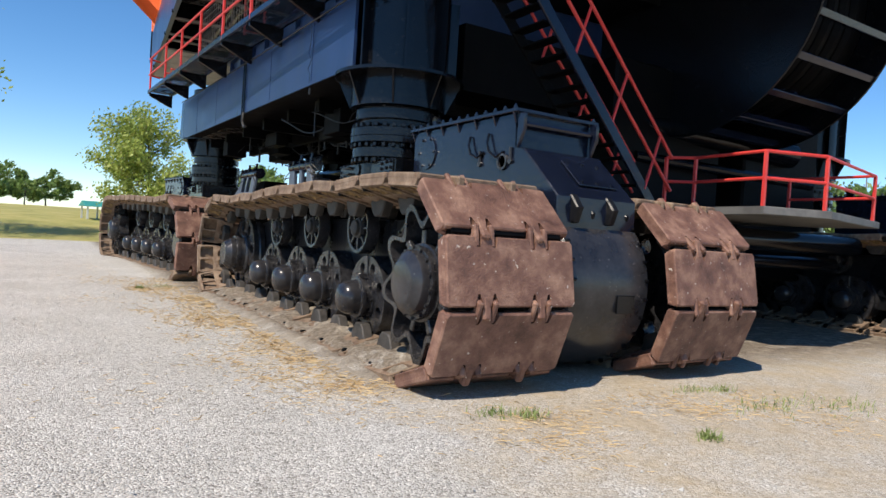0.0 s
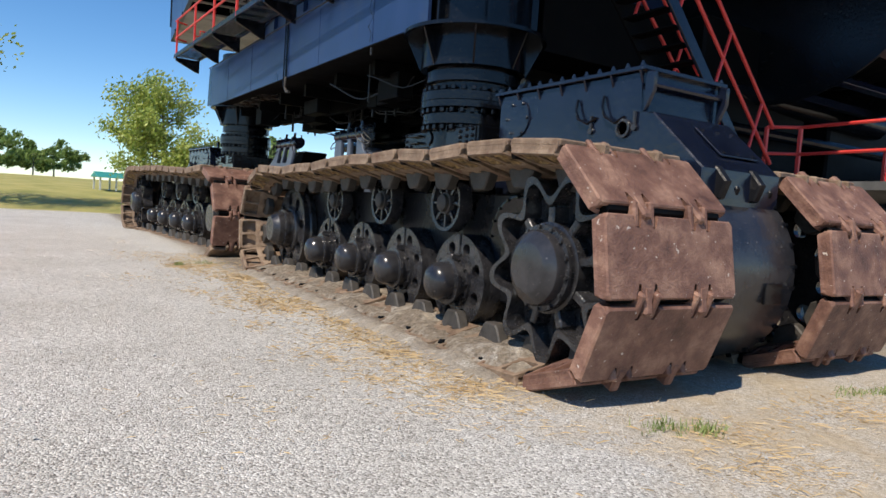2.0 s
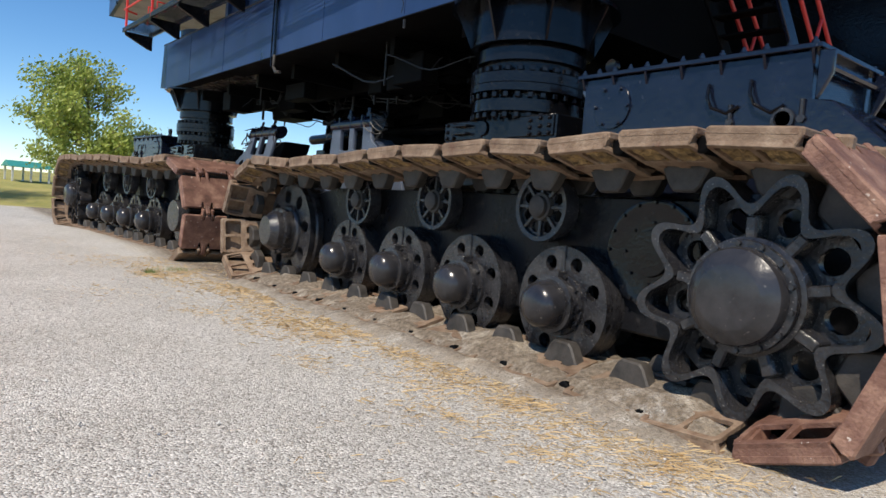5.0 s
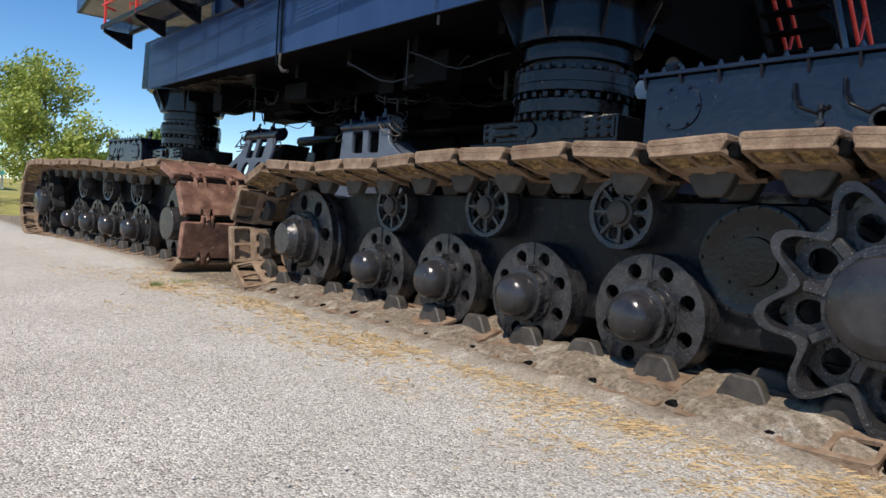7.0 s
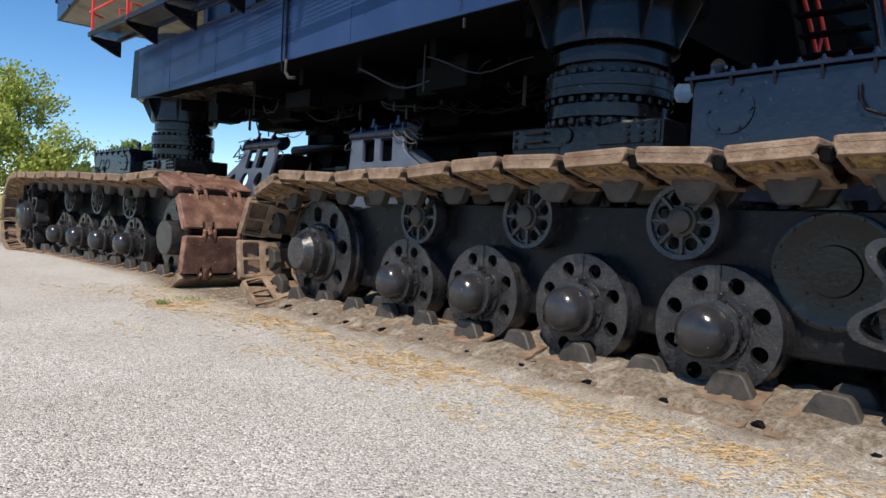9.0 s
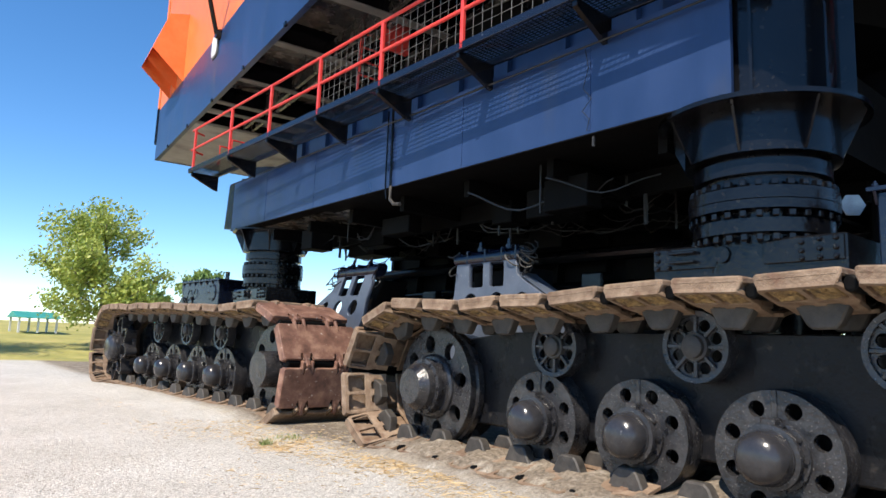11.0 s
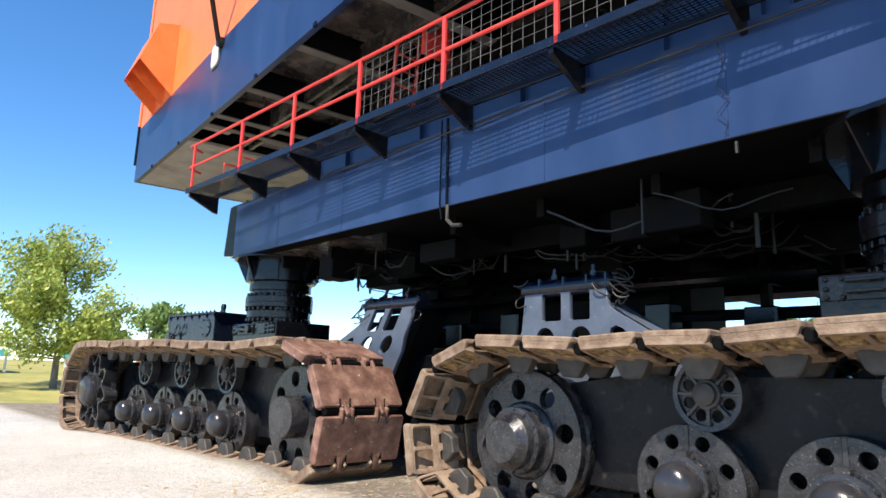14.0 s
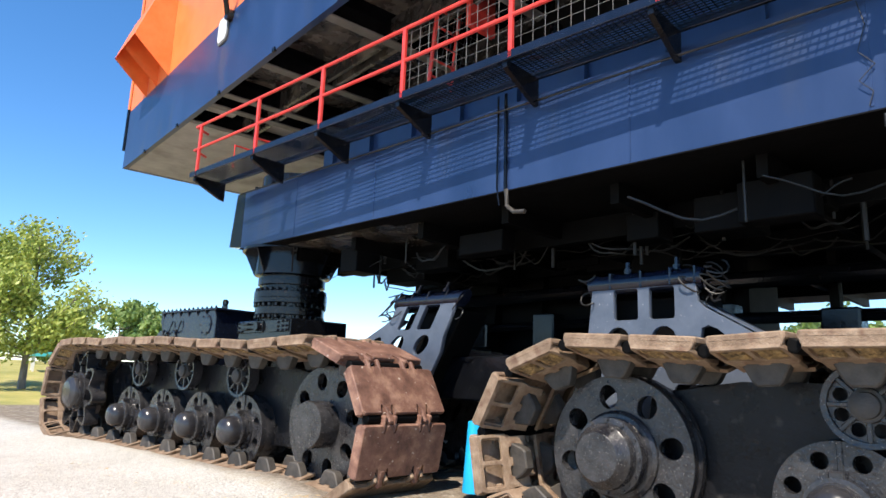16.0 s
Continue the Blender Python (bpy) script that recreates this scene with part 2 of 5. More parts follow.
    b2.inputs["Distance"].default_value = 0.04
    l.new(noise_tex(5, 6).outputs[0], b2.inputs["Height"])
    l.new(hb.outputs[0], b2.inputs["Normal"])
    l.new(b2.outputs[0], b.inputs["Normal"])
    return m


M_GROUND = ground_mat()


# ---- mesh helpers ----
def mesh_from(bm, name, material, smooth=False):
    me = bpy.data.meshes.new(name)
    bmesh.ops.recalc_face_normals(bm, faces=bm.faces)
    bm.to_mesh(me)
    bm.free()
    me.materials.append(material)
    if smooth:
        for p in me.polygons:
            p.use_smooth = True
        me.set_sharp_from_angle(angle=radians(28))
    return me


def thing(name, label, category, at=(0, 0, 0), rz=0.0, group="", kind=""):
    ob = new(name)
    ob.empty_display_size = 0.2
    ob.matrix_basis = pose(*at, 0, 0, rz)
    return tagged(ob, label, category, group, kind)


def part(name, bm, material, parent, label="", smooth=True, m=None):
    ob = new(name, bm if isinstance(bm, bpy.types.Mesh) else mesh_from(bm, name, material, smooth))
    ob.parent = parent
    if m is not None:
        ob.matrix_basis = m
    return tagged(ob, label) if label else ob


def solo(name, bm, material, label, category, group="", kind="", m=None, smooth=True):
    ob = new(name, bm if isinstance(bm, bpy.types.Mesh) else mesh_from(bm, name, material, smooth))
    if m is not None:
        ob.matrix_basis = m
    return tagged(ob, label, category, group, kind)


def box(bm, x0, x1, y0, y1, z0, z1, bevel=0.0, m=None):
    v = [bm.verts.new((x, y, z)) for x in (x0, x1) for y in (y0, y1) for z in (z0, z1)]
    f = [bm.faces.new([v[i] for i in q]) for q in ((0, 1, 3, 2), (4, 6, 7, 5), (0, 4, 5, 1), (2, 3, 7, 6), (0, 2, 6, 4), (1, 5, 7, 3))]
    if m is not None:
        bmesh.ops.transform(bm, matrix=m, verts=v)
    if bevel:
        e = list({e for q in f for e in q.edges})
        bmesh.ops.bevel(bm, geom=e, offset=bevel, segments=1, affect="EDGES")
    return bm


def prism(bm, pts, lo, hi, axis="x", bevel=0.0):
    """A polygon of (a, b) points extruded along an axis from lo to hi: a, b are (y, z), (x, z) or (x, y)."""
    def at(a, b, c):
        return {"x": (c, a, b), "y": (a, c, b), "z": (a, b, c)}[axis]
    lower = [bm.verts.new(at(a, b, lo)) for a, b in pts]
    upper = [bm.verts.new(at(a, b, hi)) for a, b in pts]
    faces = [bm.faces.new(lower[::-1]), bm.faces.new(upper)]
    k = len(pts)
    for i in range(k):
        faces.append(bm.faces.new((lower[i], lower[(i + 1) % k], upper[(i + 1) % k], upper[i])))
    if bevel:
        edges = list({e for f in faces[:2] for e in f.edges})
        bmesh.ops.bevel(bm, geom=edges, offset=bevel, segments=1, affect="EDGES")
    return bm


def lathe(bm, prof, n=32, y=0.0, z=0.0, axis="x", cx=0.0, caps=True):
    """A turned body: (position along the axis, radius) pairs. axis x: round (y, z); axis z: round (cx, y)."""
    rings = []
    for a, r in prof:
        ring = []
        for i in range(n):
            t = 2 * math.pi * i / n
            if axis == "x":
                ring.append(bm.verts.new((a, y + r * math.cos(t), z + r * math.sin(t))))
            else:
                ring.append(bm.verts.new((cx + r * math.cos(t), y + r * math.sin(t), a)))
        rings.append(ring)
    for p, q in zip(rings, rings[1:]):
        for i in range(n):
            bm.faces.new((p[i], p[(i + 1) % n], q[(i + 1) % n], q[i]))
    if not caps:
        return bm
    bm.faces.new(rings[0][::-1])
    bm.faces.new(rings[-1])
    return bm


def disc_holes(bm, x0, x1, R, r_in, n, ring, rh, squash=1.0, y=0.0, z=0.0, turn=0.0):
    """A disc from x0 to x1, with n round holes of radius rh at radius ring and a bore r_in."""
    step = 2 * math.pi / n
    for k in range(n):
        mid = turn + (k + 0.5) * step
        half = step / 2
        border = [(R, -half + step * i / 12) for i in range(13)] + [(R + (r_in - R) * i / 4, half) for i in range(1, 4)]
        border += [(r_in, half - step * i / 8) for i in range(9)] + [(r_in + (R - r_in) * i / 4, -half) for i in range(1, 4)]
        outer, inner = [], []
        hc = (ring, 0.0)
        for r, a in border:
            p = (r * math.cos(a), r * math.sin(a))
            d = math.atan2(p[1] - hc[1], p[0] - hc[0])
            outer.append(p)
            inner.append((hc[0] + rh * squash * math.cos(d), rh * math.sin(d)))
        def place(p, x):
            c, s = math.cos(mid), math.sin(mid)
            return bm.verts.new((x, y + p[0] * c - p[1] * s, z + p[0] * s + p[1] * c))
        of, inf = [place(p, x0) for p in outer], [place(p, x0) for p in inner]
        ob_, inb = [place(p, x1) for p in outer], [place(p, x1) for p in inner]
        m = len(outer)
        for i in range(m):
            j = (i + 1) % m
            bm.faces.new((of[i], of[j], inf[j], inf[i]))
            bm.faces.new((ob_[i], inb[i], inb[j], ob_[j]))
            bm.faces.new((inf[i], inf[j], inb[j], inb[i]))
            if i < 12:
                bm.faces.new((of[i], ob_[i], ob_[j], of[j]))
    bmesh.ops.remove_doubles(bm, verts=bm.verts, dist=0.0005)
    return bm


def tube(bm, pts, r, n=8):
    """A round bar through points."""
    pts = [Vector(p) for p in pts]
    rings = []
    for i, p in enumerate(pts):
        d = (pts[min(i + 1, len(pts) - 1)] - pts[max(i - 1, 0)]).normalized()
        a = d.orthogonal().normalized() if abs(d.z) > 0.95 else d.cross(Vector((0, 0, 1))).normalized()
        b = d.cross(a).normalized()
        rings.append([bm.verts.new(p + r * (math.cos(2 * math.pi * k / n) * a + math.sin(2 * math.pi * k / n) * b)) for k in range(n)])
    for p, q in zip(rings, rings[1:]):
        for i in range(n):
            bm.faces.new((p[i], p[(i + 1) % n], q[(i + 1) % n], q[i]))
    bm.faces.new(rings[0][::-1])
    bm.faces.new(rings[-1])
    return bm


def bolts_x(bm, x, y, z, r, n, size=0.025, out=-0.03, turn=0.0):
    for k in range(n):
        t = turn + 2 * math.pi * k / n
        lathe(bm, [(x + out, size * 0.9), (x, size)], 6, y + r * math.cos(t), z + r * math.sin(t))
    return bm


def B():
    return bmesh.new()


# ---- ground ----
def height(x, y):
    h = -0.025 + 0.012 * max(-6.0, min(x, 0.0)) - 0.006 * max(0.0, min(y, 36.0) - 10)
    far = max(0.0, y - 46.0)
    h += 2.6 * (1 - math.exp(-far / 26.0)) if far else 0.0
    return h


def axis_steps(points):
    out = []
    for a, b, k in points:
        out += [a + (b - a) * i / k for i in range(k)]
    return out + [points[-1][1]]


bm = B()
xs = axis_steps([(-2500, -200, 3), (-200, -20, 6), (-20, -4, 10), (-4, 2.6, 33), (2.6, 4.6, 34), (4.6, 9, 22), (9, 30, 14), (30, 200, 8), (200, 2500, 3)])
ys = axis_steps([(-2500, -200, 3), (-200, -10, 6), (-10, 2, 12), (2, 16, 110), (16, 32, 56), (32, 120, 44), (120, 300, 8), (300, 3500, 4)])
grid = []
for gy in ys:
    row = []
    for gx in xs:
        h = height(gx, gy)
        if -4 < gx < 9 and 2 < gy < 32:
            h += 0.03 * (noise.noise((gx * 0.7, gy * 0.7, 3)) + 0.4 * noise.noise((gx * 3, gy * 3, 7)))
            far_side = math.exp(-((gx - 3.0 + (gy - 17.5) * 0.08) / 0.7) ** 2) * min(1.0, max(0.0, (gy - 17.8) / 0.8))
            h += 0.09 * far_side
            # dirt that has filled the lower run of the near tracks
            for t0, t1 in ((3.06, 4.40), (5.98, 7.3)):
                fill = min(1.0, max(0.0, (gx - t0) / 0.1)) * min(1.0, max(0.0, (t1 - gx) / 0.2))
                fill *= min(1.0, max(0.0, (gy - 5.75) / 0.3)) * min(1.0, max(0.0, (14.55 - gy) / 0.35))
                h += fill * (0.095 + 0.18 * min(0.55, gx - t0)) * (1.0 + 0.5 * noise.noise((gx * 1.9, gy * 1.9, 11)) + 0.3 * noise.noise((gx * 6, gy * 6, 2)))
            lip = math.exp(-((gx - 2.98) / 0.15) ** 2) * min(1.0, max(0.0, (gy - 5.9) / 0.8)) * min(1.0, max(0.0, (14.4 - gy) / 0.6))
            h += 0.08 * lip * (0.9 + 1.1 * noise.noise((gx * 2.3, gy * 2.3, 5)))
        row.append(bm.verts.new((gx, gy, h)))
    grid.append(row)
for p, q in zip(grid, grid[1:]):
    for i in range(len(xs) - 1):
        bm.faces.new((p[i], p[i + 1], q[i + 1], q[i]))
solo("ground", bm, M_GROUND, "pale gravel lot with dry straw beside a grassy rise", "ground", kind="structure")

# ---- crawlers ----
W = 1.45  # width of a shoe
PITCH = 0.735


def sheet(outline, holes, thick, material, name="plate", m=None):
    """A flat plate with openings: outline and holes are loops of (x, y), its back at z = 0."""
    cu = bpy.data.curves.new(name, "CURVE")
    cu.dimensions, cu.fill_mode, cu.extrude = "2D", "BOTH", thick / 2
    cu.bevel_depth = 0.004
    cu.bevel_resolution = 0
    for loop in [outline] + holes:
        sp = cu.splines.new("POLY")
        sp.points.add(len(loop) - 1)
        for p, (x, y) in zip(sp.points, loop):
            p.co = (x, y, 0, 1)
        sp.use_cyclic_u = True
    ob = bpy.data.objects.new(name, cu)
    me = bpy.data.meshes.new_from_object(ob)
    bpy.data.objects.remove(ob)
    bpy.data.curves.remove(cu)
    me.transform(Matrix.Translation((0, 0, thick / 2)))
    if m is not None:
        me.transform(m)
    me.materials.clear()
    me.materials.append(material)
    return me


def round_rect(x0, x1, y0, y1, r, n=4):
    out = []
    for cx, cy, t0 in ((x1 - r, y1 - r, 0), (x0 + r, y1 - r, 90), (x0 + r, y0 + r, 180), (x1 - r, y0 + r, 270)):
        for i in range(n + 1):
            t = radians(t0 + 90 * i / n)
            out.append((cx + r * math.cos(t), cy + r * math.sin(t)))
    return out


def circle(cx, cy, rx, ry=None, n=20):
    ry = ry or rx
    return [(cx + rx * math.cos(2 * math.pi * i / n), cy + ry * math.sin(2 * math.pi * i / n)) for i in range(n)]


SHOE = 0.63  # length of the plate of a shoe; the hinge takes up the rest of the pitch


def shoe_mesh(material):
    """A cast track shoe, outer face up: x across, y along the track; notches and hinge fingers at both ends."""
    bm = B()
    L = SHOE / 2
    pts = [(0.0, -L + 0.03), (0.03, -L)]
    for a in (0.30, 0.47, 0.92, 1.09):
        pts += [(a, -L), (a + 0.008, -L + 0.13), (a + 0.055, -L + 0.13), (a + 0.063, -L)]
    pts += [(W - 0.03, -L), (W, -L + 0.03), (W, L - 0.03), (W - 0.03, L)]
    for a in (1.09, 0.92, 0.47, 0.30):
        pts += [(a + 0.075, L), (a + 0.068, L - 0.11), (a + 0.008, L - 0.11), (a, L)]
    pts += [(0.03, L), (0.0, L - 0.03)]
    prism(bm, pts, -0.062, 0.0, "z", bevel=0.013)
    # hinge fingers reaching over to the next shoe
    for a in (0.372, 0.992):
        box(bm, a, a + 0.088, -L - 0.12, -L + 0.10, -0.125, 0.006, 0.02)
    for a in (0.315, 0.485, 0.935, 1.105):
        box(bm, a - 0.012, a + 0.045, L - 0.1, L + 0.11, -0.125, -0.004, 0.016)
    # side walls, scooped back at both ends
    wall = [(-L + 0.012, -0.02), (-L + 0.006, -0.06), (-L + 0.03, -0.115), (L - 0.03, -0.115), (L - 0.006, -0.06), (L - 0.012, -0.02)]
    for x in (0.003, W - 0.053):
        prism(bm, wall, x, x + 0.05, "x", 0.008)
    # end walls below the plate, deepening towards the middle
    for y in (-L + 0.03, L - 0.075):
        for x0, x1 in ((0.05, 0.42), (W - 0.05, 1.03)):
            prism(bm, [(x0, -0.05), (x0, -0.10), (x1, -0.22), (x1, -0.05)], y, y + 0.045, "y", 0.006)
    box(bm, 0.60, 0.85, -0.17, 0.17, -0.22, -0.05, 0.02)
    # inner frames with two large pockets and two small ones
    L2 = L - 0.022
    outline = [(0.05, -L2), (0.36, -L2), (0.44, -L2 + 0.03), (0.64, -L2 + 0.03), (0.64, L2 - 0.03), (0.44, L2 - 0.03), (0.36, L2), (0.05, L2), (0.0, L2 - 0.02), (0.0, -L2 + 0.02)]
    holes = [round_rect(0.045, 0.31, -L2 + 0.03, -0.018, 0.035), round_rect(0.045, 0.31, 0.018, L2 - 0.03, 0.035), round_rect(0.40, 0.47, -0.16, -0.04, 0.03), round_rect(0.40, 0.47, 0.04, 0.16, 0.03)]
    tilt = Matrix.Translation((0, 0, -0.128)) @ Matrix.Rotation(radians(13.5), 4, "Y")
    for m in (tilt, Matrix.Translation((W, 0, 0)) @ Matrix.Rotation(math.pi, 4, "Z") @ tilt):
        bm.from_mesh(sheet(outline, holes, 0.03, material, "frame", m))
    return mesh_from(bm, "track_shoe", material, True)


def dirt_mesh(side):
    """Dried dirt in the two pockets of one side, with a crumbled face."""
    bm = B()
    L2 = SHOE / 2 - 0.055
    for c, d in ((-L2, -0.026), (0.026, L2)):
        n = 9
        rows = []
        for i in range(n):
            row = []
            for j in range(n):
                x, y = 0.05 + 0.27 * i / (n - 1), c + (d - c) * j / (n - 1)
                edge = 0.0 if 0 < i < n - 1 and 0 < j < n - 1 else 0.03
                row.append(bm.verts.new((x, y, -0.122 - 0.24 * x + edge + 0.03 * noise.noise((x * 22, y * 22, side * 5)))))
            rows.append(row)
        for p, q in zip(rows, rows[1:]):
            for i in range(n - 1):
                bm.faces.new((p[i], p[i + 1], q[i + 1], q[i]))
    if side:
        bmesh.ops.transform(bm, matrix=Matrix.Translation((W, 0, 0)) @ Matrix.Rotation(math.pi, 4, "Z"), verts=bm.verts)
    return mesh_from(bm, "packed_dirt", M_DIRT, True)


def lug_mesh():
    bm = prism(B(), [(-0.22, -0.19), (0.22, -0.19), (0.125, -0.375), (0.085, -0.41), (-0.085, -0.41), (-0.125, -0.375)], 0.0, 0.13, "x", 0.015)
    return mesh_from(bm, "guide_lug", M_LUG, True)


def pin_mesh():
    bm = lathe(B(), [(0.09, 0.045), (0.10, 0.062), (W - 0.10, 0.062), (W - 0.09, 0.045)], 10, PITCH / 2, -0.115)
    return mesh_from(bm, "hinge_pin", M_DARK, True)


ME_SHOE, ME_SHOE_TAN, ME_LUG, ME_PIN = shoe_mesh(M_RUST), shoe_mesh(M_RUSTTAN), lug_mesh(), pin_mesh()
ME_DIRT = [dirt_mesh(0), dirt_mesh(1)]

# corners of the outer face of the track, as (along, height); along runs from the sprocket to the idler end
SP = [(6.17, 2.06), (5.49, 2.02), (4.96, 1.51), (4.84, 0.80), (5.08, 0.17), (5.76, -0.07)]
ID = [(14.46, -0.16), (15.09, 0.24), (15.23, 0.98), (14.85, 1.69), (14.02, 2.0)]
MID = 10.06


def track_path(seed):
    rnd = random.Random(seed)
    pts = list(SP)
    k = 12
    for i in range(1, k):
        pts.append((SP[-1][0] + (ID[0][0] - SP[-1][0]) * i / k, -0.105 + rnd.uniform(-0.012, 0.012)))
    pts += ID
    k = 11
    for i in range(1, k):
        u = ID[-1][0] + (SP[0][0] - ID[-1][0]) * i / k
        sag = 1.95 + 0.09 / (1 + math.exp((u - 10.75) * 2.6)) + 0.02 * math.sin(u * 3.9)
        pts.append((u, sag))
    return pts


def wheel_meshes():
    d = {}
    # road roller: disc, rim drum, hub with cap
    bm = disc_holes(B(), 0.0, 0.09, 0.53, 0.2, 8, 0.395, 0.07, 1.0)
    d["roller_disc"] = mesh_from(bm, "roller_disc", M_WHEEL, True)
    bm = lathe(B(), [(0.02, 0.47), (0.09, 0.50), (0.085, 0.53), (0.13, 0.54), (0.24, 0.54), (0.30, 0.47), (0.55, 0.47)], 40, caps=False)
    d["roller_rim"] = mesh_from(bm, "roller_rim", M_WHEEL, True)
    bm = lathe(B(), [(0.02, 0.29), (-0.035, 0.285), (-0.04, 0.245), (-0.11, 0.24), (-0.115, 0.265), (-0.15, 0.262), (-0.155, 0.225), (-0.17, 0.22)], 36)
    bolts_x(bm, -0.035, 0, 0, 0.265, 10, 0.022, -0.03)
    box(bm, -0.14, 0.0, -0.06, 0.06, 0.23, 0.31, 0.012)
    box(bm, -0.015, 0.01, -0.022, 0.022, 0.28, 0.535, 0.006)
    box(bm, -0.10, -0.02, 0.2, 0.30, -0.16, -0.08, 0.012)
    d["hub"] = mesh_from(bm, "hub", M_WHEEL, True)
    bm = lathe(B(), [(-0.165, 0.215), (-0.22, 0.217), (-0.29, 0.205), (-0.345, 0.17), (-0.375, 0.12), (-0.39, 0.06), (-0.393, 0.01)], 32)
    d["hub_cap"] = mesh_from(bm, "hub_cap", M_CAP, True)
    # return roller with spokes
    bm = disc_holes(B(), 0.02, 0.06, 0.31, 0.09, 8, 0.205, 0.056, 1.0)
    d["spoked_disc"] = mesh_from(bm, "spoked_disc", M_WHEEL, False)
    d["spoke"] = mesh_from(box(B(), -0.015, 0.03, 0.10, 0.285, -0.018, 0.018, 0.005), "spoke", M_WHEEL)
    bm = B()
    n = 40
    prof = [(0.05, 0.28), (-0.02, 0.285), (-0.025, 0.33), (0.0, 0.338), (0.14, 0.338), (0.15, 0.30)]
    rings = [[bm.verts.new((a, r * math.cos(2 * math.pi * i / n), r * math.sin(2 * math.pi * i / n))) for i in range(n)] for a, r in prof]
    for p, q in zip(rings, rings[1:]):
        for i in range(n):
            bm.faces.new((p[i], p[(i + 1) % n], q[(i + 1) % n], q[i]))
    d["rim"] = mesh_from(bm, "rim", M_WHEEL, True)
    bm = lathe(B(), [(0.4, 0.14), (0.03, 0.14), (-0.03, 0.13), (-0.035, 0.105), (-0.075, 0.10), (-0.085, 0.08), (-0.09, 0.02)], 24)
    d["return_hub"] = mesh_from(bm, "hub", M_LUG, True)
    # idler wheel
    bm = disc_holes(B(), 0.0, 0.10, 0.78, 0.3, 8, 0.57, 0.105, 1.15, turn=0.2)
    d["idler_disc"] = mesh_from(bm, "idler_disc", M_WHEEL, True)
    bm = lathe(B(), [(0.05, 0.70), (0.10, 0.72), (0.095, 0.78), (0.13, 0.80), (0.22, 0.80), (0.28, 0.72), (0.6, 0.72)], 48, caps=False)
    d["idler_rim"] = mesh_from(bm, "idler_rim", M_WHEEL, True)
    bm = lathe(B(), [(0.03, 0.44), (-0.03, 0.43), (-0.06, 0.40), (-0.065, 0.36), (-0.13, 0.35), (-0.14, 0.37), (-0.2, 0.365), (-0.21, 0.31)], 40)
    bolts_x(bm, -0.2, 0, 0, 0.34, 12, 0.02, -0.025)
    d["idler_hub"] = mesh_from(bm, "hub", M_WHEEL, True)
    bm = lathe(B(), [(-0.2, 0.315), (-0.30, 0.305), (-0.31, 0.295), (-0.40, 0.235), (-0.41, 0.225), (-0.412, 0.01)], 32)
    d["idler_cap"] = mesh_from(bm, "hub_cap", M_WHEEL, True)
    bm = lathe(B(), [(0.02, 0.315), (-0.28, 0.31), (-0.30, 0.30), (-0.302, 0.01)], 36)
    d["flat_cap"] = mesh_from(bm, "hub_cap", M_WHEEL, True)
    # drive sprocket with nine lobes
    bm = disc_holes(B(), 0.12, 0.20, 0.70, 0.24, 9, 0.535, 0.09, 1.1)
    d["sprocket_disc"] = mesh_from(bm, "sprocket_disc", M_WHEEL, True)
    bm = B()
    n = 9 * 16
    def lobe(i):
        t = (i % 16) / 16.0
        q = 0.5 - 0.5 * math.cos(2 * math.pi * t)
        return 0.62 + 0.23 * (0.75 * q + 0.25 * q * q * (3 - 2 * q))
    out, inn = [], []
    for i in range(n):
        a = 2 * math.pi * i / n
        ro = lobe(i)
        ri = ro - 0.075
        c = math.cos(a), math.sin(a)
        out.append((ro * c[0], ro * c[1]))
        inn.append((ri * c[0], ri * c[1]))
    vs = [[bm.verts.new((x, *p)) for p in q] for q in (out, inn) for x in (-0.07, 0.20)]
    for i in range(n):
        j = (i + 1) % n
        bm.faces.new((vs[0][i], vs[0][j], vs[2][j], vs[2][i]))
        bm.faces.new((vs[1][i], vs[3][i], vs[3][j], vs[1][j]))
        bm.faces.new((vs[0][i], vs[1][i], vs[1][j], vs[0][j]))
        bm.faces.new((vs[2][i], vs[2][j], vs[3][j], vs[3][i]))
    for k in range(9):
        box(bm, -0.05, 0.14, 0.36, 0.54, -0.04, 0.04, 0.012, m=Matrix.Rotation(2 * math.pi * k / 9, 4, "X"))
    d["sprocket_teeth"] = mesh_from(bm, "sprocket_teeth", M_WHEEL, True)
    bm = lathe(B(), [(0.15, 0.40), (-0.06, 0.40), (-0.07, 0.37), (-0.10, 0.365), (-0.11, 0.38), (-0.14, 0.375), (-0.145, 0.33)], 40)
    bolts_x(bm, -0.14, 0, 0, 0.355, 14, 0.02, -0.025)
    d["sprocket_hub"] = mesh_from(bm, "hub", M_WHEEL, True)
    bm = lathe(B(), [(-0.10, 0.335), (-0.19, 0.33), (-0.22, 0.315), (-0.28, 0.225), (-0.285, 0.205), (-0.286, 0.01)], 36)
    d["sprocket_cap"] = mesh_from(bm, "hub_cap", M_CAP, True)
    return d


WH = wheel_meshes()
ROLLERS = [7.79, 9.13, 10.45, 11.77]
RETURNS = [(8.13, 1.48), (9.83, 1.47), (11.55, 1.42)]


